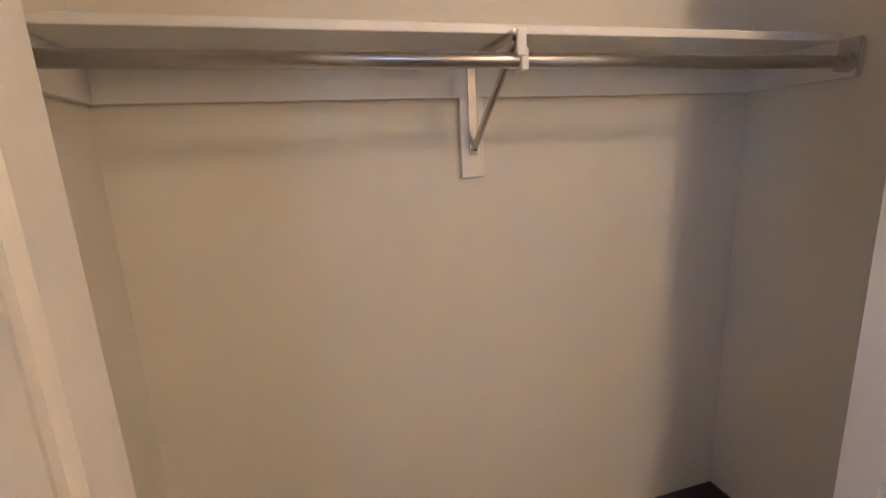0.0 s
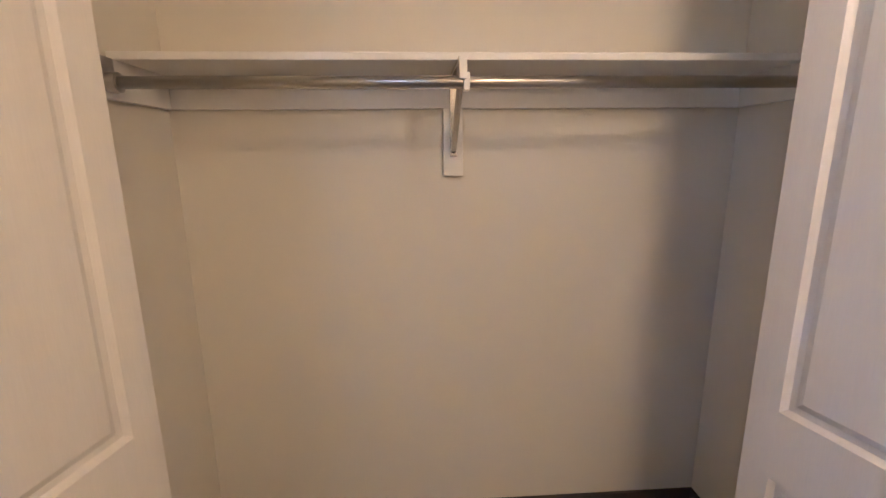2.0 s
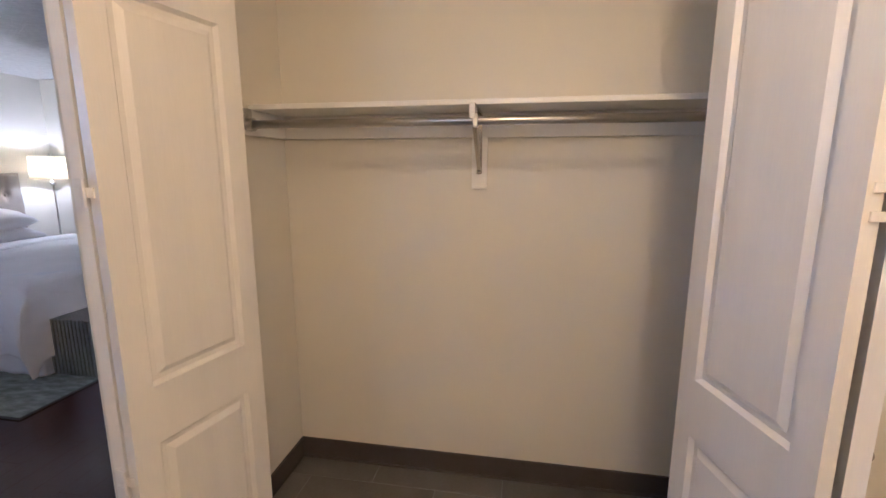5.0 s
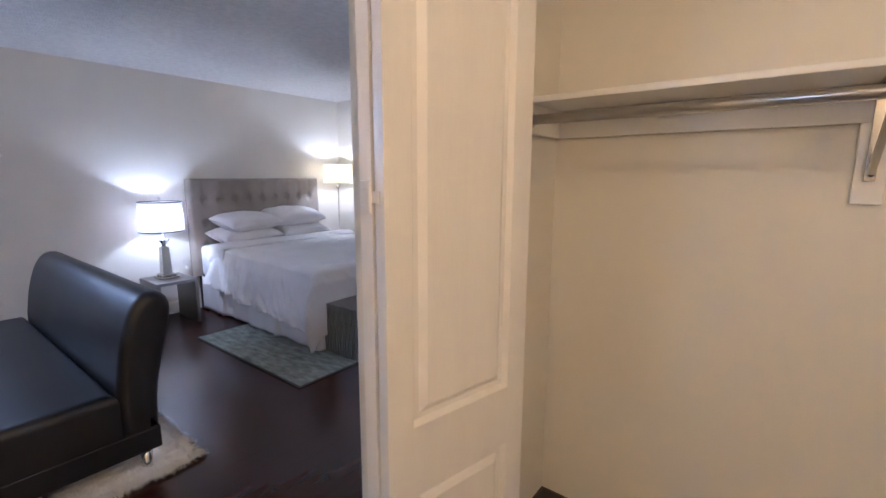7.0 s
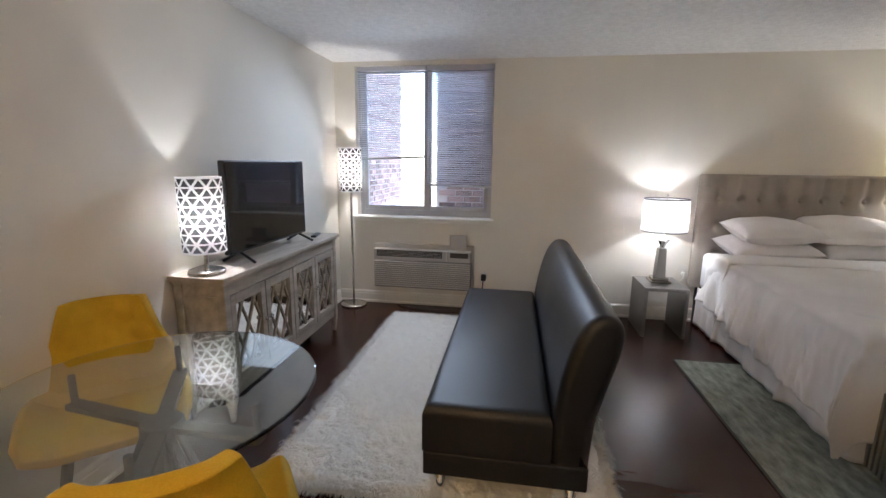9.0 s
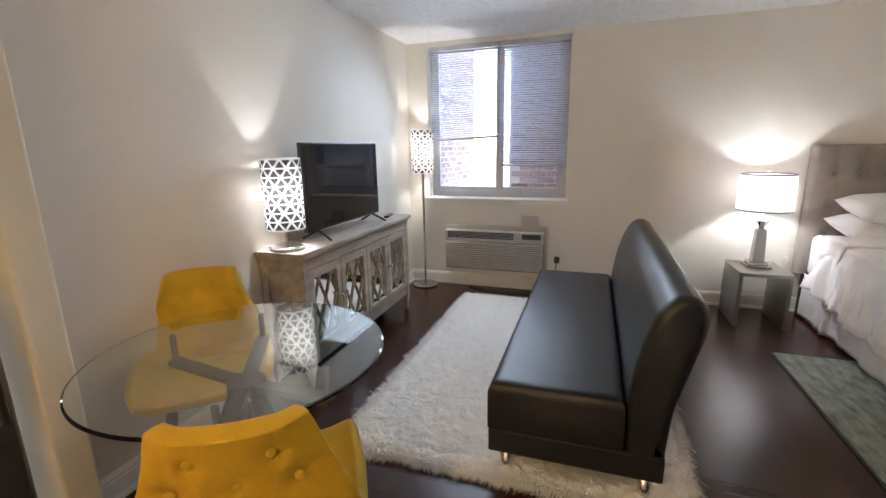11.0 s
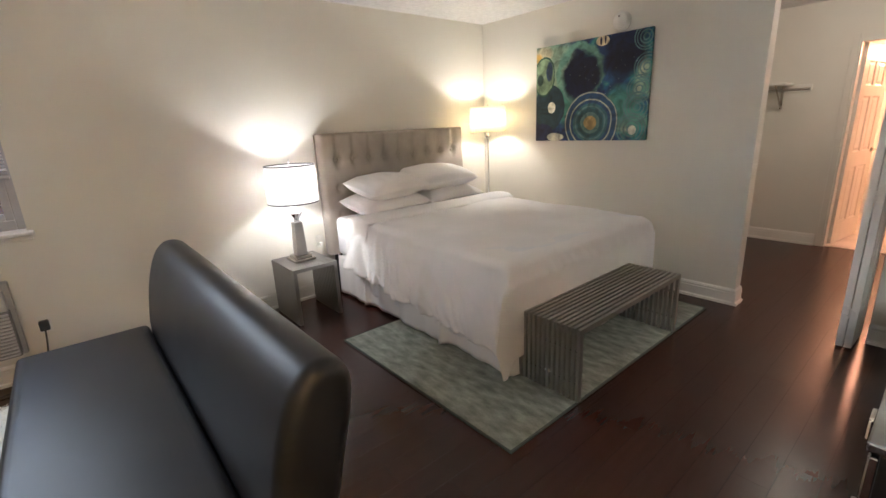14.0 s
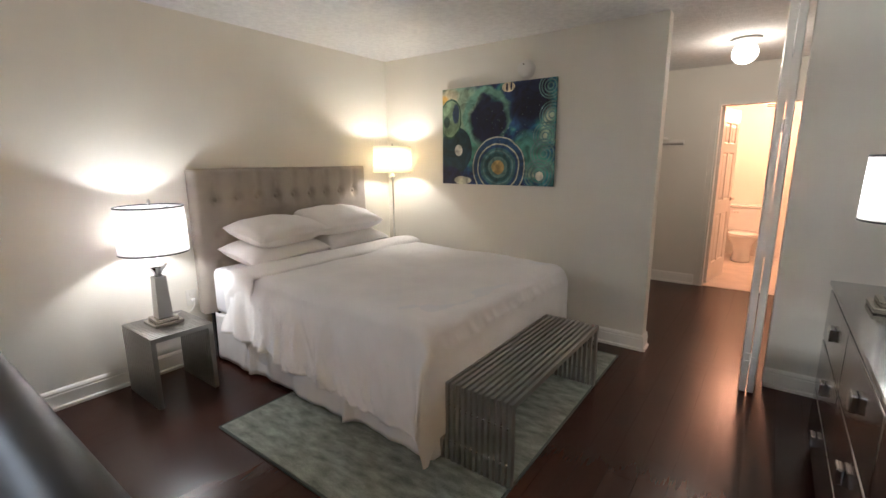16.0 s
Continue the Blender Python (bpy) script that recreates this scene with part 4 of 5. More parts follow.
# ---- sideboard, television, lattice lamps ----
CX0, CX1, CY0, CY1, CZ = -3.80, -2.305, -1.595, -1.295, 0.855
sb = thing("sideboard", (0, 0, 0), "whitewashed wooden sideboard with four mirrored lattice doors", "sideboard")
part("top", boxes([(CX0 - 0.03, CX1 + 0.03, CY0, CY1 + 0.03, CZ - 0.028, CZ), (CX0 - 0.015, CX1 + 0.015, CY0, CY1 + 0.015, CZ - 0.045, CZ - 0.028)], 0.004), WASHED, sb)
part("frieze", box(CX0 + 0.01, CX1 - 0.01, CY0 + 0.01, CY1, CZ - 0.115, CZ - 0.045, 0.003), WASHED, sb)
for x in (CX0, CX1 - 0.05):
    for y in (CY0 + 0.005, CY1 - 0.045):
        part("post", merge(box(x, x + 0.05, y, y + 0.05, 0.10, CZ - 0.045, 0.004), rod((x + 0.025, y + 0.025, 0.0), (x + 0.025, y + 0.025, 0.10), 0.014, 12, 0.026)), WASHED, sb)
part("carcass_back", box(CX0 + 0.05, CX1 - 0.05, CY0 + 0.01, CY0 + 0.025, 0.14, CZ - 0.115), WASHED, sb)
part("bottom_rail", box(CX0 + 0.05, CX1 - 0.05, CY0 + 0.025, CY1 - 0.005, 0.14, 0.20, 0.004), WASHED, sb)
for x in (CX0 + 0.012, CX1 - 0.026):
    part("side_panel", boxes([(x, x + 0.014, CY0 + 0.055, CY1 - 0.045, 0.14, CZ - 0.115)], 0.003), WASHED, sb)
for z0, z1 in ((0.66, CZ - 0.115), (0.14, 0.22)):
    part("side_rail", box(CX1 - 0.012, CX1 - 0.002, CY0 + 0.055, CY1 - 0.045, z0, z1, 0.003), WASHED, sb)
dw = (CX1 - CX0 - 0.10) / 4
for i in range(4):
    x0 = CX0 + 0.05 + i * dw
    d = part("door", boxes([(x0 + 0.004, x0 + 0.05, CY1 - 0.022, CY1 + 0.002, 0.205, CZ - 0.12), (x0 + dw - 0.05, x0 + dw - 0.004, CY1 - 0.022, CY1 + 0.002, 0.205, CZ - 0.12),
                            (x0 + 0.05, x0 + dw - 0.05, CY1 - 0.022, CY1 + 0.002, 0.205, 0.262), (x0 + 0.05, x0 + dw - 0.05, CY1 - 0.022, CY1 + 0.002, CZ - 0.175, CZ - 0.12)], 0.003), WASHED, sb, "panelled door with mirror behind lattice")
    a0, a1, b0, b1 = x0 + 0.05, x0 + dw - 0.05, 0.262, CZ - 0.175
    part("mirror", box(a0, a1, CY1 - 0.020, CY1 - 0.014, b0, b1), MIRROR, d)
    yl = CY1 - 0.008
    lat = bmesh.new()
    w_, h_ = a1 - a0, b1 - b0
    segs = []
    for j in range(-2, 5):
        # crossing bars that make tall lozenges
        for sgn in (1, -1):
            slope = 2.1 * sgn
            c0 = (a0 + w_ * (j * 0.5)) if sgn > 0 else (a1 - w_ * (j * 0.5))
            pts = []
            for zz in np.linspace(b0, b1, 60):
                xx = c0 + (zz - b0) / slope
                if a0 <= xx <= a1:
                    pts.append((xx, zz))
            if len(pts) > 4:
                segs.append((pts[0], pts[-1]))
    bars = [rod((p[0], yl, p[1]), (q[0], yl, q[1]), 0.0065, 4) for p, q in segs]
    part("lattice", merge(*bars), WASHED, d)
    kx = x0 + dw - 0.025 if i % 2 == 0 else x0 + 0.025
    bm = bmesh.new()
    bmesh.ops.create_uvsphere(bm, u_segments=14, v_segments=10, radius=0.014, matrix=Matrix.Translation((kx, CY1 + 0.016, 0.50)))
    part("knob", bm, CHROME, d, "round nickel knob", True)

tv = thing("television", (-3.03, -1.42, CZ), "flat black television standing on the sideboard, switched off", "television", turn=0)
part("panel", box(-0.475, 0.475, -0.028, 0.012, 0.06, 0.605, 0.006), BLACK, tv)
part("screen", box(-0.466, 0.466, 0.010, 0.0135, 0.075, 0.597, 0.0), SCREEN, tv)
part("back_bulge", box(-0.33, 0.33, -0.06, -0.026, 0.09, 0.40, 0.012), BLACK, tv)
for s in (-1, 1):
    part("stand_leg", merge(rod((s * 0.37, 0, 0.065), (s * 0.39, 0.11, 0.008), 0.009, 8), rod((s * 0.37, 0, 0.065), (s * 0.39, -0.10, 0.008), 0.009, 8)), BLACK, tv)
rc = part("remote_control", box(-0.085, 0.085, -0.022, 0.022, 0, 0.018, 0.007, 3), BLACK)
rc.matrix_basis = pose(-3.66, -1.40, CZ + 0.0005, 0, 0, 12)
tagged(rc, "black remote control lying on the sideboard", "remote")


def lattice_shade(l, z0, z1, r, rows, cols):
    dz = (z1 - z0) / rows
    for k in range(rows + 1):
        z = z0 + k * dz
        part("hoop", lathe([(r + 0.001, z - 0.0045), (r + 0.0015, z), (r + 0.001, z + 0.0045)], 48, False), LATTICE, l)
    panels = bmesh.new()
    for k in range(rows):
        for c in range(cols):
            for up in (True, False):
                sh = 0.5 * (k % 2)
                a_m = 2 * math.pi * (c + sh) / cols if not up else 2 * math.pi * (c + sh + 0.5) / cols
                ha = math.pi / cols
                za, zb = (z0 + k * dz + 0.003, z0 + (k + 1) * dz - 0.005) if up else (z0 + (k + 1) * dz - 0.003, z0 + k * dz + 0.005)
                q = ha * 0.93
                panels.faces.new([panels.verts.new((r * math.cos(a), r * math.sin(a), z)) for a, z in ((a_m - q, za), (a_m + q, za), (a_m + 0.012, zb), (a_m - 0.012, zb))])
    o = part("film", panels, FILM, l, "dim grey film between the strips")
    o["kind"] = "stuff"
    strips = []
    for k in range(rows):
        for c in range(cols):
            a0 = 2 * math.pi * (c + 0.5 * (k % 2)) / cols
            for sg in (1, -1):
                a1 = a0 + sg * math.pi / cols
                bm = bmesh.new()
                pr, tw = r + 0.001, 0.0075
                row = []
                for q in range(4):
                    f_ = q / 3
                    a = a0 + (a1 - a0) * f_
                    z = z0 + (k + f_) * dz
                    row.append((bm.verts.new((pr * math.cos(a - tw / r), pr * math.sin(a - tw / r), z)), bm.verts.new((pr * math.cos(a + tw / r), pr * math.sin(a + tw / r), z))))
                for p, q in zip(row, row[1:]):
                    bm.faces.new((p[0], p[1], q[1], q[0]))
                strips.append(bm)
    part("lattice", merge(*strips), LATTICE, l, "white triangular lattice")


def lattice_lamp(name, place, pole, z0, z1, r, rows, cols, label, cat, rb):
    l = thing(name, place, label, cat, "lattice lamps")
    part("base", lathe([(rb, 0), (rb, 0.016), (rb - 0.006, 0.022), (0.012, 0.024)], 40), NICKEL, l, "", True)
    part("pole", rod((0, 0, 0.02), (0, 0, z0 + 0.10), pole, 14), NICKEL, l)
    b = bmesh.new()
    bmesh.ops.create_uvsphere(b, u_segments=16, v_segments=10, radius=0.028, matrix=Matrix.Translation((0, 0, (z0 + z1) / 2 + 0.02)) @ Matrix.Diagonal((1, 1, 1.3, 1)))
    part("bulb", b, BULB, l, smooth=True).visible_shadow = False
    lattice_shade(l, z0, z1, r, rows, cols)
    return l


lattice_lamp("lattice_table_lamp", (-2.38, -1.435, CZ), 0.011, 0.125, 0.515, 0.108, 8, 10, "lit white triangle-lattice table lamp on the sideboard", "table lamp", 0.095)
lattice_lamp("lattice_floor_lamp", (-4.49, -1.40, 0), 0.012, 1.172, 1.588, 0.108, 8, 10, "lit white triangle-lattice floor lamp in the window corner", "floor lamp", 0.13)

# ---- glass table and mustard chairs ----
TX, TY, TR = -1.417, -0.905, 0.49
tb = thing("glass_table", (TX, TY, 0), "round clear glass dining table on a grey metal base", "table")
top = part("glass_top", lathe([(TR - 0.006, 0.728), (TR, 0.732), (TR, 0.737), (TR - 0.006, 0.741)], 96), TABLEGLASS, tb)
smooth_by_angle(top, 30)
top.visible_shadow = False
for a in (31, 86, 211, 266):
    m = Matrix.Rotation(radians(a), 4, "Z")
    bm = prism([(-0.024, -0.010), (0.024, -0.010), (0.024, 0.010), (-0.024, 0.010)], 0.03, 0.37)
    bmesh.ops.transform(bm, matrix=m @ Matrix.Translation((0, 0, 0.60)) @ Matrix.Rotation(radians(-3), 4, "Y"), verts=bm.verts)
    part("arm", bm, GREYPL, tb, "flat taupe metal arm under the glass")
    bm = rod((0.355, 0, 0.62), (0.355, 0, 0.7278), 0.011, 12)
    bmesh.ops.transform(bm, matrix=m, verts=bm.verts)
    part("glass_support", bm, GREYPL, tb)
    bm = rod((0.05, 0, 0.60), (0.37, 0, 0.0), 0.014, 10, 0.009)
    bmesh.ops.transform(bm, matrix=m, verts=bm.verts)
    part("leg", bm, DARKMETAL, tb)
part("hub", lathe([(0.06, 0.575), (0.065, 0.58), (0.065, 0.612), (0.06, 0.617)], 28), GREYPL, tb)


def chair_point(u, v):
    a = u * 2 - 1
    path = [(0.25, 0.455), (0.20, 0.478), (0.02, 0.462), (-0.13, 0.455), (-0.195, 0.50), (-0.225, 0.60), (-0.257, 0.72), (-0.289, 0.845), (-0.301, 0.875)]
    k = v * (len(path) - 1)
    i = min(int(k), len(path) - 2)
    f_ = k - i
    fx = path[i][0] * (1 - f_) + path[i + 1][0] * f_
    fz = path[i][1] * (1 - f_) + path[i + 1][1] * f_
    hw = [0.225, 0.245, 0.26, 0.255, 0.245, 0.225, 0.185, 0.15, 0.14]
    w_ = hw[i] * (1 - f_) + hw[i + 1] * f_
    e = abs(a)
    wing = max(0, e - 0.62) / 0.38
    seatness = max(0, 1 - max(0, v - 0.5) / 0.3)
    z = fz + 0.075 * wing ** 1.6 * seatness * (0.35 + 0.65 * min(1, v / 0.35)) + 0
    fx2 = fx + (0.025 * wing ** 1.5 + 0.03 * e * e) * (1 - seatness)
    for bx, bz in ((-0.08, 0.80), (0.08, 0.80), (-0.13, 0.72), (0.0, 0.72), (0.13, 0.72)):
        if v > 0.5:
            fx2 += 0.020 * math.exp(-((a * w_ - bx) ** 2 + (z - bz) ** 2) / 0.026 ** 2)
    return (a * w_ * (1 + 0.05 * wing), fx2, z)


def mustard_chair(place, turn, label):
    c = thing("dining_chair", place, label, "chair", "mustard dining chairs", turn)
    sh = solid(part("shell", grid(chair_point, 44, 72), YELLOW, c, "mustard velvet shell", True), 0.045, 0)
    sh.modifiers.new("soft", "SUBSURF").levels = 1
    sh.modifiers["soft"].render_levels = 1
    sh.modifiers["thickness"].use_rim = True
    for x, z in ((-0.08, 0.80), (0.08, 0.80), (-0.13, 0.72), (0.0, 0.72), (0.13, 0.72)):
        yb = -0.225 - (z - 0.60) * 0.245
        for off in (-0.009, 0.030):
            b = bmesh.new()
            bmesh.ops.create_uvsphere(b, u_segments=12, v_segments=8, radius=0.013, matrix=Matrix.Translation((x, yb + off, z)) @ Matrix.Diagonal((1, 0.5, 1, 1)))
            part("button", b, YELLOW, c, smooth=True)
    for x in (-0.17, 0.17):
        for y in (-0.14, 0.17):
            part("leg", rod((x * 0.75, y * 0.8, 0.43), (x * 1.2, y * 1.2, 0), 0.014, 10, 0.009), GREYPL, c, "thin tapered dark metal leg")
    part("under_frame", box(-0.15, 0.15, -0.13, 0.16, 0.405, 0.428, 0.005), GREYPL, c)
    return c


# turn 0 faces +y
mustard_chair((-1.135, -0.60, 0), 122, "mustard velvet button-back chair pushed in at the glass table")
mustard_chair((-1.635, -1.335, 0), -46, "mustard velvet chair between the glass table and the wall")

# ---- fridge in the kitchen nook ----
fr = thing("refrigerator", (-1.04, -2.16, 0), "stainless steel refrigerator beside the wall end", "refrigerator")
part("body", box(0, 0.70, 0, 0.62, 0.02, 1.72, 0.008), GREYPL, fr)
part("lower_door", box(0, 0.70, 0.63, 0.70, 0.06, 1.02, 0.015, 3), STAINLESS, fr)
part("gasket", box(0.01, 0.69, 0.60, 0.685, 1.02, 1.05), BLACK, fr)
part("upper_door", box(0, 0.70, 0.63, 0.70, 1.05, 1.72, 0.015, 3), STAINLESS, fr)
for z0, z1 in ((0.62, 0.98), (1.09, 1.40)):
    part("handle", merge(rod((0.05, 0.74, z0), (0.05, 0.74, z1), 0.012, 10), rod((0.05, 0.70, z0 + 0.02), (0.05, 0.74, z0 + 0.02), 0.008, 8), rod((0.05, 0.70, z1 - 0.02), (0.05, 0.74, z1 - 0.02), 0.008, 8)), BLACK, fr)

# ---- dresser ----
DX0, DX1, DY0, DY1, DZ = -1.085, -0.815, 1.15, 3.20, 0.86
dr = thing("dresser", (0, 0, 0), "long silver mirrored dresser with bright square pulls", "dresser")
part("body", box(DX0 + 0.02, DX1, DY0 + 0.005, DY1 - 0.005, 0.06, DZ - 0.02, 0.003), BLACK, dr)
part("top", box(DX0, DX1, DY0, DY1, DZ - 0.02, DZ, 0.004), SMOKED, dr, "glossy silver top")
part("end_panel", box(DX0 + 0.02, DX1, DY1 - 0.005, DY1, 0.06, DZ - 0.02), SMOKED, dr)
for i in range(3):
    for k in range(3):
        y0 = DY0 + 0.02 + i * (DY1 - DY0 - 0.04) / 3
        y1 = y0 + (DY1 - DY0 - 0.04) / 3 - 0.012
        z0 = 0.08 + k * 0.252
        d = part("drawer", box(DX0 + 0.004, DX0 + 0.022, y0, y1, z0, z0 + 0.238, 0.004), SMOKED, dr, "mirrored drawer front")
        ymid = (y0 + y1) / 2
        part("pull", box(DX0 - 0.016, DX0 + 0.004, ymid - 0.03, ymid + 0.03, z0 + 0.09, z0 + 0.15, 0.006), CHROME, d, "bright square pull")
for x in (DX0 + 0.05, DX1 - 0.05):
    for y in (DY0 + 0.06, DY1 - 0.06):
        part("foot", rod((x, y, 0), (x, y, 0.062), 0.02, 12, 0.026), CHROME, dr)

# ---- folding doors ----


def leaf_mesh(w_, h, t=0.034, panels=((0.068, 0.18, 0.685), (0.068, 0.85, 1.84))):
    """A moulded door leaf from (0,0) along +x; the panels are sunk on both faces."""
    rows = []
    zs = [0.0]
    for st, a, b in panels:
        rows.append((0, w_, -t / 2, t / 2, zs[-1], a))
        zs.append(b)
        rows.append((0, st, -t / 2, t / 2, a, b))
        rows.append((w_ - st, w_, -t / 2, t / 2, a, b))
    rows.append((0, w_, -t / 2, t / 2, zs[-1], h))
    bm = boxes(rows)
    for st, a, b in panels:
        for sgn in (1, -1):
            y0 = sgn * t / 2
            rings = []
            for ins, dep in ((0, 0), (0.010, -0.013), (0.024, -0.013), (0.042, -0.002), (0.05, -0.002)):
                x0, x1 = st + ins, w_ - st - ins
                y = y0 + sgn * dep
                rings.append([bm.verts.new(p) for p in ((x0, y, a + ins), (x1, y, a + ins), (x1, y, b - ins), (x0, y, b - ins))])
            for p, q in zip(rings, rings[1:]):
                for i in range(4):
                    bm.faces.new((p[i], p[(i + 1) % 4], q[(i + 1) % 4], q[i]))
            bm.faces.new(rings[-1])
    bmesh.ops.recalc_face_normals(bm, faces=bm.faces)
    return bm


def bifold(place, leaf_a, leaf_b, w_, h, label, panels=None, hz=(0.20, 0.624, 1.384, 2.02)):
    """Two leaves that meet at the knuckle, which is the origin; each has its own start and angle."""
    d = thing("folding_door", place, label, "door", "folding doors")
    kw = {} if panels is None else {"panels": panels}
    for dx_, dy_, ang in (leaf_a, leaf_b):
        l = part("leaf", leaf_mesh(w_, h - 0.02, **kw), DOOR, d, "white moulded two-panel leaf")
        l.matrix_basis = pose(dx_, dy_, 0.015, 0, 0, ang)
    for z in hz:
        part("hinge", merge(rod((0, -0.004, z - 0.034), (0, -0.004, z + 0.034), 0.0048, 10), box(-0.030, -0.003, -0.003, 0.003, z - 0.034, z - 0.016, 0.0008, 1), box(-0.030, -0.003, -0.003, 0.003, z + 0.016, z + 0.034, 0.0008, 1), box(0.003, 0.024, -0.003, 0.003, z - 0.012, z + 0.012, 0.0008, 1)), DOOR, d, "painted butt hinge")
    return d


def door_knob(door, place, face):
    """A small round knob; face is the angle that it points to."""
    c, q = math.cos(radians(face)), math.sin(radians(face))
    x, y, z = place
    ball = bmesh.new()
    bmesh.ops.create_uvsphere(ball, u_segments=20, v_segments=12, radius=0.015, matrix=Matrix.Translation((x + c * 0.028, y + q * 0.028, z)))
    part("knob", merge(ball, rod((x, y, z), (x + c * 0.02, y + q * 0.02, z), 0.007, 12), rod((x, y, z), (x + c * 0.003, y + q * 0.003, z), 0.014, 20)), NICKEL, door, "round nickel knob", True)


left_door = bifold((-0.322, 0.440, 0), (0.021, 0.002, 78), (-0.021, 0.004, 91), 0.45, 2.24, "white panelled closet folding door folded open")
right_door = bifold((1.303, 0.430, 0), (-0.026, 0.002, 103.5), (0.026, 0.004, 75), 0.45, 2.24, "white panelled closet folding door folded open")
door_knob(left_door, (-0.038, 0.055, 0.86), 181)
door_knob(right_door, (0.026 + 0.1 * math.cos(radians(75)) + 0.0165, 0.004 + 0.1 * math.sin(radians(75)) - 0.0044, 0.86), -15)
bifold((-1.355, 3.575, 0), (0.020, 0.002, 88), (-0.020, 0.002, 92), 0.30, 2.385, "tall white folding door folded back at the hall opening", panels=((0.08, 0.22, 0.86), (0.08, 1.05, 2.15)), hz=(0.235, 0.93, 1.616, 2.2))
fj = part("door_track", box(-0.372, 1.465, 0.845, 0.875, 2.255, 2.28, 0.002), NICKEL)
structure(fj, "metal track over the closet doors", "track")

# ---- closet fittings ----
cs = thing("closet_shelf", (0, 0, 0), "cream painted closet shelf on a wall cleat", "shelf")
part("board", box(-0.372, 1.465, 1.185, 1.448, 1.664, 1.684, 0.003), TRIM, cs)
part("back_cleat", box(-0.372, 1.465, 1.430, 1.448, 1.567, 1.664, 0.002), TRIM, cs)
part("side_cleat_left", box(-0.372, -0.354, 1.13, 1.430, 1.567, 1.664, 0.002), TRIM, cs)
part("side_cleat_right", box(1.447, 1.465, 1.13, 1.430, 1.567, 1.664, 0.002), TRIM, cs)
cr = thing("closet_rod", (0, 0, 0), "brushed steel hanging rod with a centre bracket", "clothes rod")
RY, RZ = 1.15, 1.605
part("rail", rod((-0.354, RY, RZ), (1.447, RY, RZ), 0.0155, 20), STEEL, cr, "", True)
for x, q in ((-0.354, 1), (1.447, -1)):
    part("end_socket", merge(rod((x, RY, RZ), (x + q * 0.028, RY, RZ), 0.024, 20), box(min(x, x + q * 0.004), max(x, x + q * 0.004), RY - 0.025, RY + 0.025, RZ - 0.02, 1.664)), STEEL, cr)
bx = 0.508
part("bracket_board", box(bx - 0.032, bx + 0.032, 1.430, 1.448, 1.357, 1.567, 0.002), TRIM, cr, "cream backing board")
part("bracket_arm", box(bx - 0.011, bx + 0.011, 1.14, 1.428, 1.651, 1.6635, 0.001), NICKEL, cr)
part("bracket_upright", box(bx - 0.011, bx + 0.011, 1.420, 1.4295, 1.418, 1.650, 0.001), NICKEL, cr)
part("bracket_brace", rod((bx, 1.15, 1.645), (bx, 1.420, 1.434), 0.009, 8), NICKEL, cr)
part("bracket_hook", merge(box(bx - 0.010, bx + 0.010, 1.122, 1.130, 1.610, 1.660, 0.002), box(bx + 0.002, bx + 0.018, 1.128, 1.172, 1.583, 1.627, 0.003)), TRIM, cr, "cream painted rod hook")
part("screw", rod((bx, 1.417, 1.434), (bx, 1.409, 1.434), 0.006, 10), BLACK, cr)

# ---- foyer ceiling light, and an unseen fill fitting added over the kitchen nook ----
OPAL = shade_mat("opal_glass", (0.95, 0.93, 0.9), 0.85)
for x, y, room in ((1.02, -0.28, "foyer"), (1.05, -1.65, "kitchen nook")):
    fl2 = thing("flush_ceiling_light", (x, y, H), "unseen lit opal glass ceiling light in the " + room, "ceiling light", "opal ceiling lights")
    part("pan", lathe([(0.10, 0), (0.10, -0.02), (0.09, -0.025)], 32), TRIM, fl2)
    solid(part("glass_bowl", lathe([(0.17, -0.03), (0.165, -0.10), (0.13, -0.16), (0.06, -0.195), (0.0005, -0.20)], 32, False), OPAL, fl2, "", True), 0.003).visible_shadow = False

# ---- dressing hall and bathroom ----
hs = thing("hall_shelf", (0, 0, 0), "white closet shelf on a steel bracket in the dressing hall", "shelf")
part("board", box(-3.6, -2.37, 5.80, 6.15, 1.655, 1.675, 0.003), TRIM, hs)
part("cleat", box(-3.6, -2.22, 6.152, 6.17, 1.585, 1.655, 0.002), TRIM, hs)
part("bracket", merge(rod((-2.46, 5.86, 1.65), (-2.46, 6.14, 1.44), 0.009, 8), box(-2.47, -2.45, 6.135, 6.152, 1.42, 1.655), box(-2.47, -2.45, 5.85, 6.14, 1.645, 1.655)), NICKEL, hs)
part("rail", rod((-3.6, 5.93, 1.605), (-2.19, 5.93, 1.605), 0.013, 14), STEEL, hs)
hl = thing("hall_ceiling_light", (-1.67, 5.05, H), "lit white globe ceiling light in the hall", "ceiling light")
part("pan", lathe([(0.11, 0), (0.11, -0.02), (0.07, -0.035)], 32), TRIM, hl)
b = bmesh.new()
bmesh.ops.create_uvsphere(b, u_segments=32, v_segments=20, radius=0.095, matrix=Matrix.Translation((0, 0, -0.115)) @ Matrix.Diagonal((1, 1, 0.9, 1)))
part("globe", b, GLOBE, hl, "glowing opal globe", True).visible_shadow = False

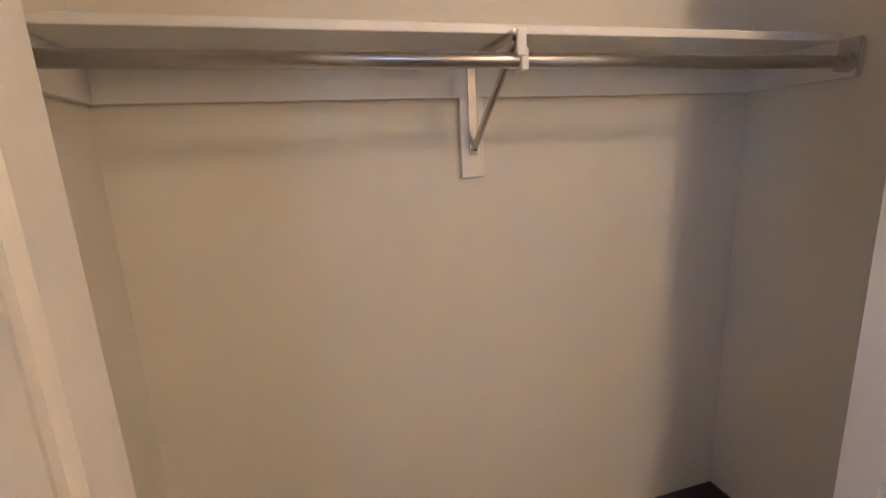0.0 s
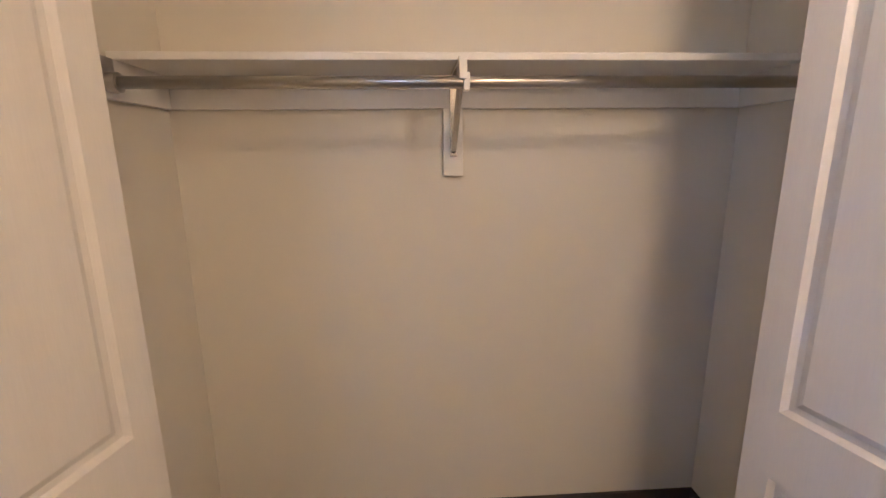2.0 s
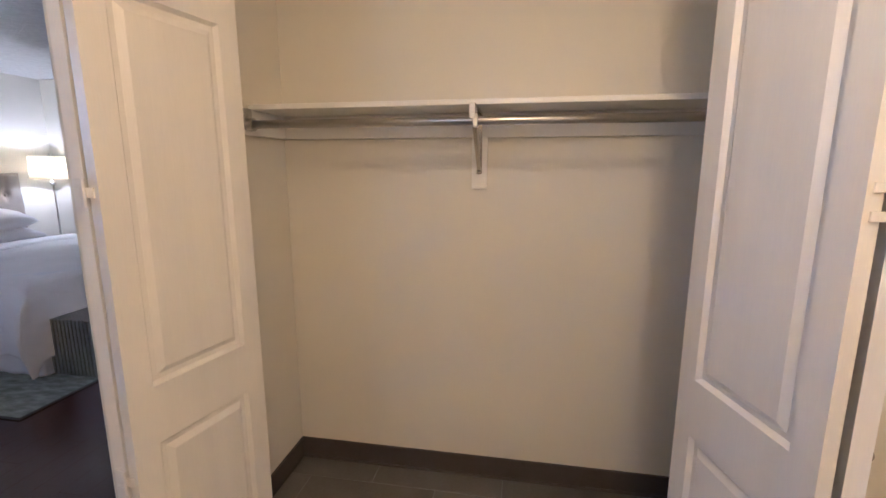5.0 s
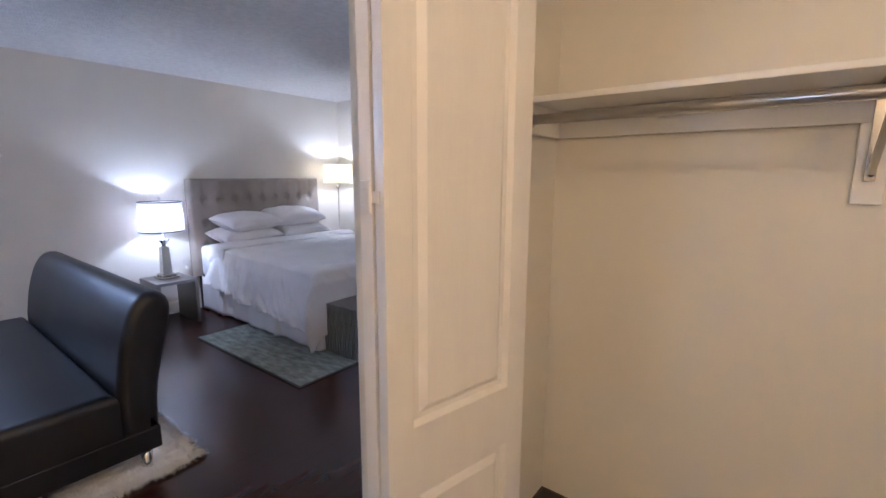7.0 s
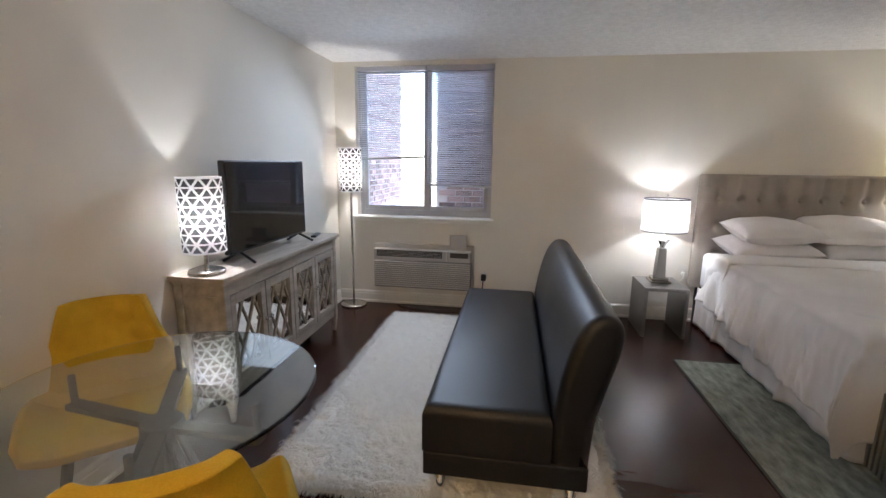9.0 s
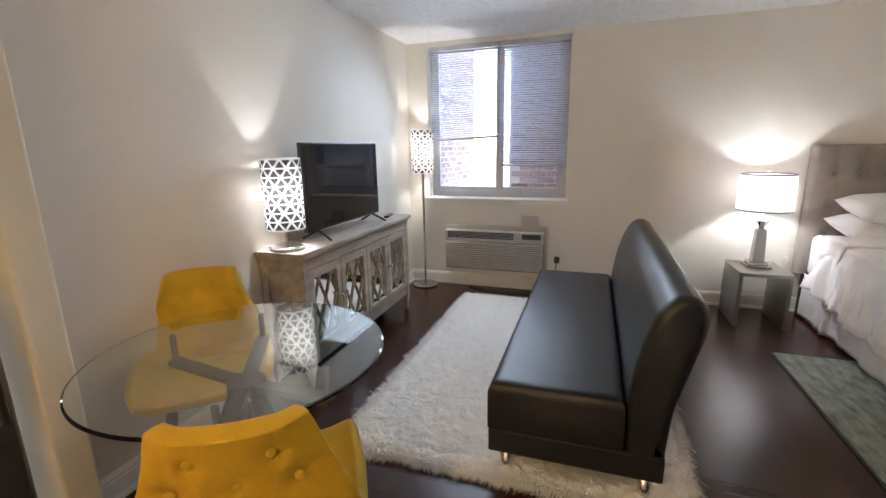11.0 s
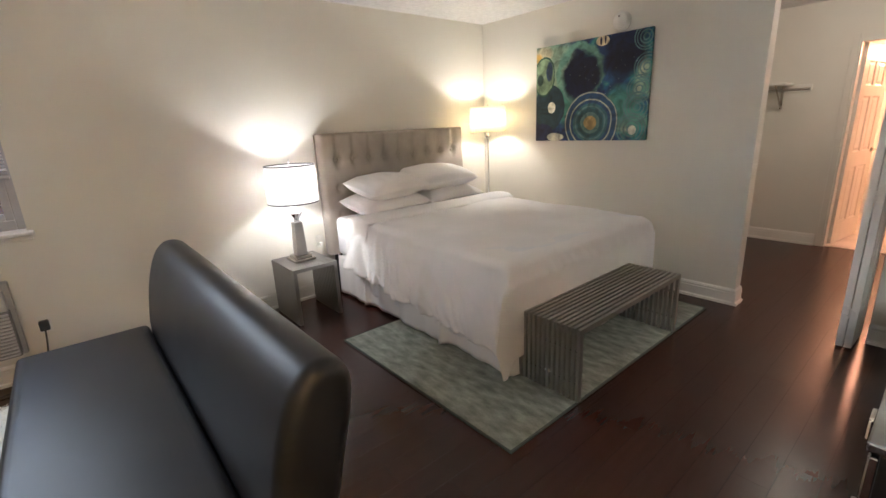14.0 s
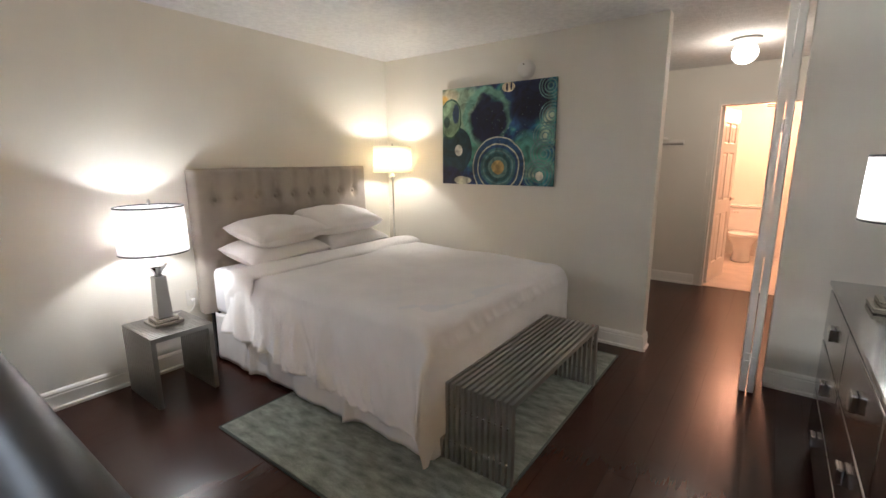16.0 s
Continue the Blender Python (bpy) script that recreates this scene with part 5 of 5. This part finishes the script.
dj = part("trim_bathroom_jamb", boxes([(BX0 - 0.0, BX0 + 0.018, 6.16, 6.30, 0, BZ), (BX1 - 0.018, BX1, 6.16, 6.30, 0, BZ), (BX0 + 0.018, BX1 - 0.018, 6.16, 6.30, BZ - 0.018, BZ)], 0.002), DOOR)
structure(dj, "cream door frame of the bathroom", "door frame")
dc = part("trim_bathroom_casing", boxes([(BX0 - 0.055, BX0 - 0.001, 6.155, 6.17, 0, BZ + 0.055), (BX1 + 0.001, BX1 + 0.055, 6.155, 6.17, 0, BZ + 0.055)], 0.003), WALL)
structure(dc, "cream casing of the bathroom doorway", "door frame")
bd = thing("door_1", (BX0 + 0.03, 6.30, 0), "six-panel bathroom door standing open", "door", turn=81)
bd["kind"] = "structure"


def six_panel():
    w_, h, t = 0.68, 1.99, 0.036
    cols = ((0.11, 0.305), (0.375, 0.57))
    rws = ((0.22, 0.80), (0.95, 1.50), (1.60, 1.83))
    bm = boxes([(0, 0.11, -t / 2, t / 2, 0, h), (0.57, w_, -t / 2, t / 2, 0, h), (0.305, 0.375, -t / 2, t / 2, 0.22, 1.83), (0.11, 0.57, -t / 2, t / 2, 0, 0.22), (0.11, 0.57, -t / 2, t / 2, 1.83, h)]
               + [(a, b, -t / 2, t / 2, z0, z1) for a, b in cols for z0, z1 in ((0.80, 0.95), (1.50, 1.60))])
    for a, b in cols:
        for z0, z1 in rws:
            for sgn in (1, -1):
                rings = []
                for ins, dep in ((0, 0), (0.012, -0.012), (0.02, -0.012), (0.04, -0.004)):
                    y = sgn * (t / 2 + dep)
                    rings.append([bm.verts.new(p) for p in ((a + ins, y, z0 + ins), (b - ins, y, z0 + ins), (b - ins, y, z1 - ins), (a + ins, y, z1 - ins))])
                for p, q in zip(rings, rings[1:]):
                    for i in range(4):
                        bm.faces.new((p[i], p[(i + 1) % 4], q[(i + 1) % 4], q[i]))
                bm.faces.new(rings[-1])
    bmesh.ops.recalc_face_normals(bm, faces=bm.faces)
    bmesh.ops.translate(bm, vec=(0, 0, 0.012), verts=bm.verts)
    return bm


part("door_panel", six_panel(), DOOR, bd, "cream six-panel leaf")
part("door_handle", merge(rod((0.62, -0.018, 0.96), (0.62, -0.06, 0.96), 0.011, 12), rod((0.62, -0.06, 0.96), (0.51, -0.06, 0.96), 0.009, 10), rod((0.62, -0.018, 0.96), (0.62, -0.026, 0.96), 0.026, 20), rod((0.62, 0.018, 0.96), (0.62, 0.06, 0.96), 0.011, 12), rod((0.62, 0.06, 0.96), (0.51, 0.06, 0.96), 0.009, 10)), NICKEL, bd, "nickel lever handle")
to = thing("toilet", (-1.62, 8.05, 0.006), "white porcelain toilet with tank against the bathroom wall", "toilet")
part("tank", box(-0.22, 0.22, 0.14, 0.335, 0.38, 0.74, 0.025, 3), PORCELAIN, to)
part("tank_lid", box(-0.235, 0.235, 0.12, 0.335, 0.742, 0.775, 0.01, 3), PORCELAIN, to)
bw = lathe([(0.11, 0), (0.12, 0.03), (0.10, 0.12), (0.13, 0.25), (0.185, 0.36), (0.19, 0.385)], 32)
bmesh.ops.transform(bw, matrix=Matrix.Translation((0, -0.12, 0)) @ Matrix.Diagonal((1, 1.25, 1, 1)), verts=bw.verts)
part("bowl", bw, PORCELAIN, to, "", True)
st = lathe([(0.12, 0.387), (0.19, 0.387), (0.195, 0.40), (0.18, 0.412), (0.0005, 0.416)], 32)
bmesh.ops.transform(st, matrix=Matrix.Translation((0, -0.12, 0)) @ Matrix.Diagonal((1, 1.25, 1, 1)), verts=st.verts)
part("seat_lid", st, PORCELAIN, to, "", True)
part("flush_lever", rod((-0.17, 0.14, 0.68), (-0.10, 0.11, 0.67), 0.008, 8), CHROME, to)
vl = thing("vanity_light", (-2.2, 7.2, 1.95), "bathroom vanity light bar with glowing bulbs", "wall light")
part("bar", box(0, 0.03, -0.3, 0.3, -0.05, 0.05, 0.006), CHROME, vl)
for y in (-0.2, 0, 0.2):
    b = bmesh.new()
    bmesh.ops.create_uvsphere(b, u_segments=20, v_segments=12, radius=0.05, matrix=Matrix.Translation((0.08, y, 0)))
    part("bulb", b, BATHBULB, vl, smooth=True).visible_shadow = False
bv = thing("bathroom_vent", (-1.45, 8.398, 2.2), "small louvred vent high on the bathroom wall", "vent")
part("frame", box(-0.12, 0.12, -0.012, 0, -0.06, 0.06, 0.003), TRIM, bv)
for i in range(4):
    part("slat", box(-0.10, 0.10, -0.016, -0.011, -0.045 + i * 0.025, -0.030 + i * 0.025), GREYPL, bv)

# ---- bricks outdoors ----
brick_wall("brick_wing", (-5.70, 1.55, 0), -90, 2.3, 0.62, 2.80)
brick_wall("brick_house_side", (-7.80, -1.72, 0), 0, 2.85, 0.85, 3.0)

# ---- floor planks and tiles ----


def lay(x0, x1, y0, y1, name, pw, pl, gap, z0, z1, material, parent, along, limit, seed, joined):
    """Planks or tiles in rows, as objects on shared meshes; trimmed ones and the far ones are joined."""
    rnd = random.Random(seed)
    meshes = {}
    rest = bmesh.new()
    count = 0
    r = 0
    c = x0 if along == "y" else y0
    c_end = x1 if along == "y" else y1
    while c < c_end - 0.002:
        wv = min(pw, c_end - c)
        s0, s1 = (y0, y1) if along == "y" else (x0, x1)
        s = s0 - (rnd.random() * pl if along == "y" else (r % 2) * pl * 0.5 + 0.372)
        while s < s1:
            a, b = max(s, s0), min(s + pl, s1)
            if b - a > 0.02:
                d = (round(wv - gap, 4), round(b - a - gap, 4))
                if along == "x":
                    d = (d[1], d[0])
                cx, cy = (c, a) if along == "y" else (a, c)
                if count < limit:
                    if d not in meshes:
                        o = part(name, box(0, d[0], 0, d[1], z0, z1, 0.0003 if along == "y" else 0.0012, 1), material, parent)
                        meshes[d] = o.data
                    else:
                        o = new(name, meshes[d])
                        o.parent = parent
                    o.location = (cx + gap / 2, cy + gap / 2, 0)
                    count += 1
                else:
                    add_box(rest, cx + gap / 2, cx + gap / 2 + d[0], cy + gap / 2, cy + gap / 2 + d[1], z0, z1)
            s += pl
        c += wv
        r += 1
    if len(rest.verts):
        o = part(joined, rest, material, parent)
        o["kind"] = "stuff"
    else:
        rest.free()


lay(XW, -0.79, YT, 3.88, "plank", 0.127, 1.22, 0.0006, -0.006, 0.0, WOOD, f, "y", 300, 3, "further_planks")
lay(-3.6, -0.79, 3.88, 6.20, "plank", 0.127, 1.22, 0.0006, -0.006, 0.0, WOOD, f, "y", 90, 4, "further_planks")
lay(-0.79, 1.75, -2.29, 1.448, "tile", 0.30, 0.60, 0.004, -0.0015, 0.0012, TILE, ft, "x", 200, 5, "further_tiles")
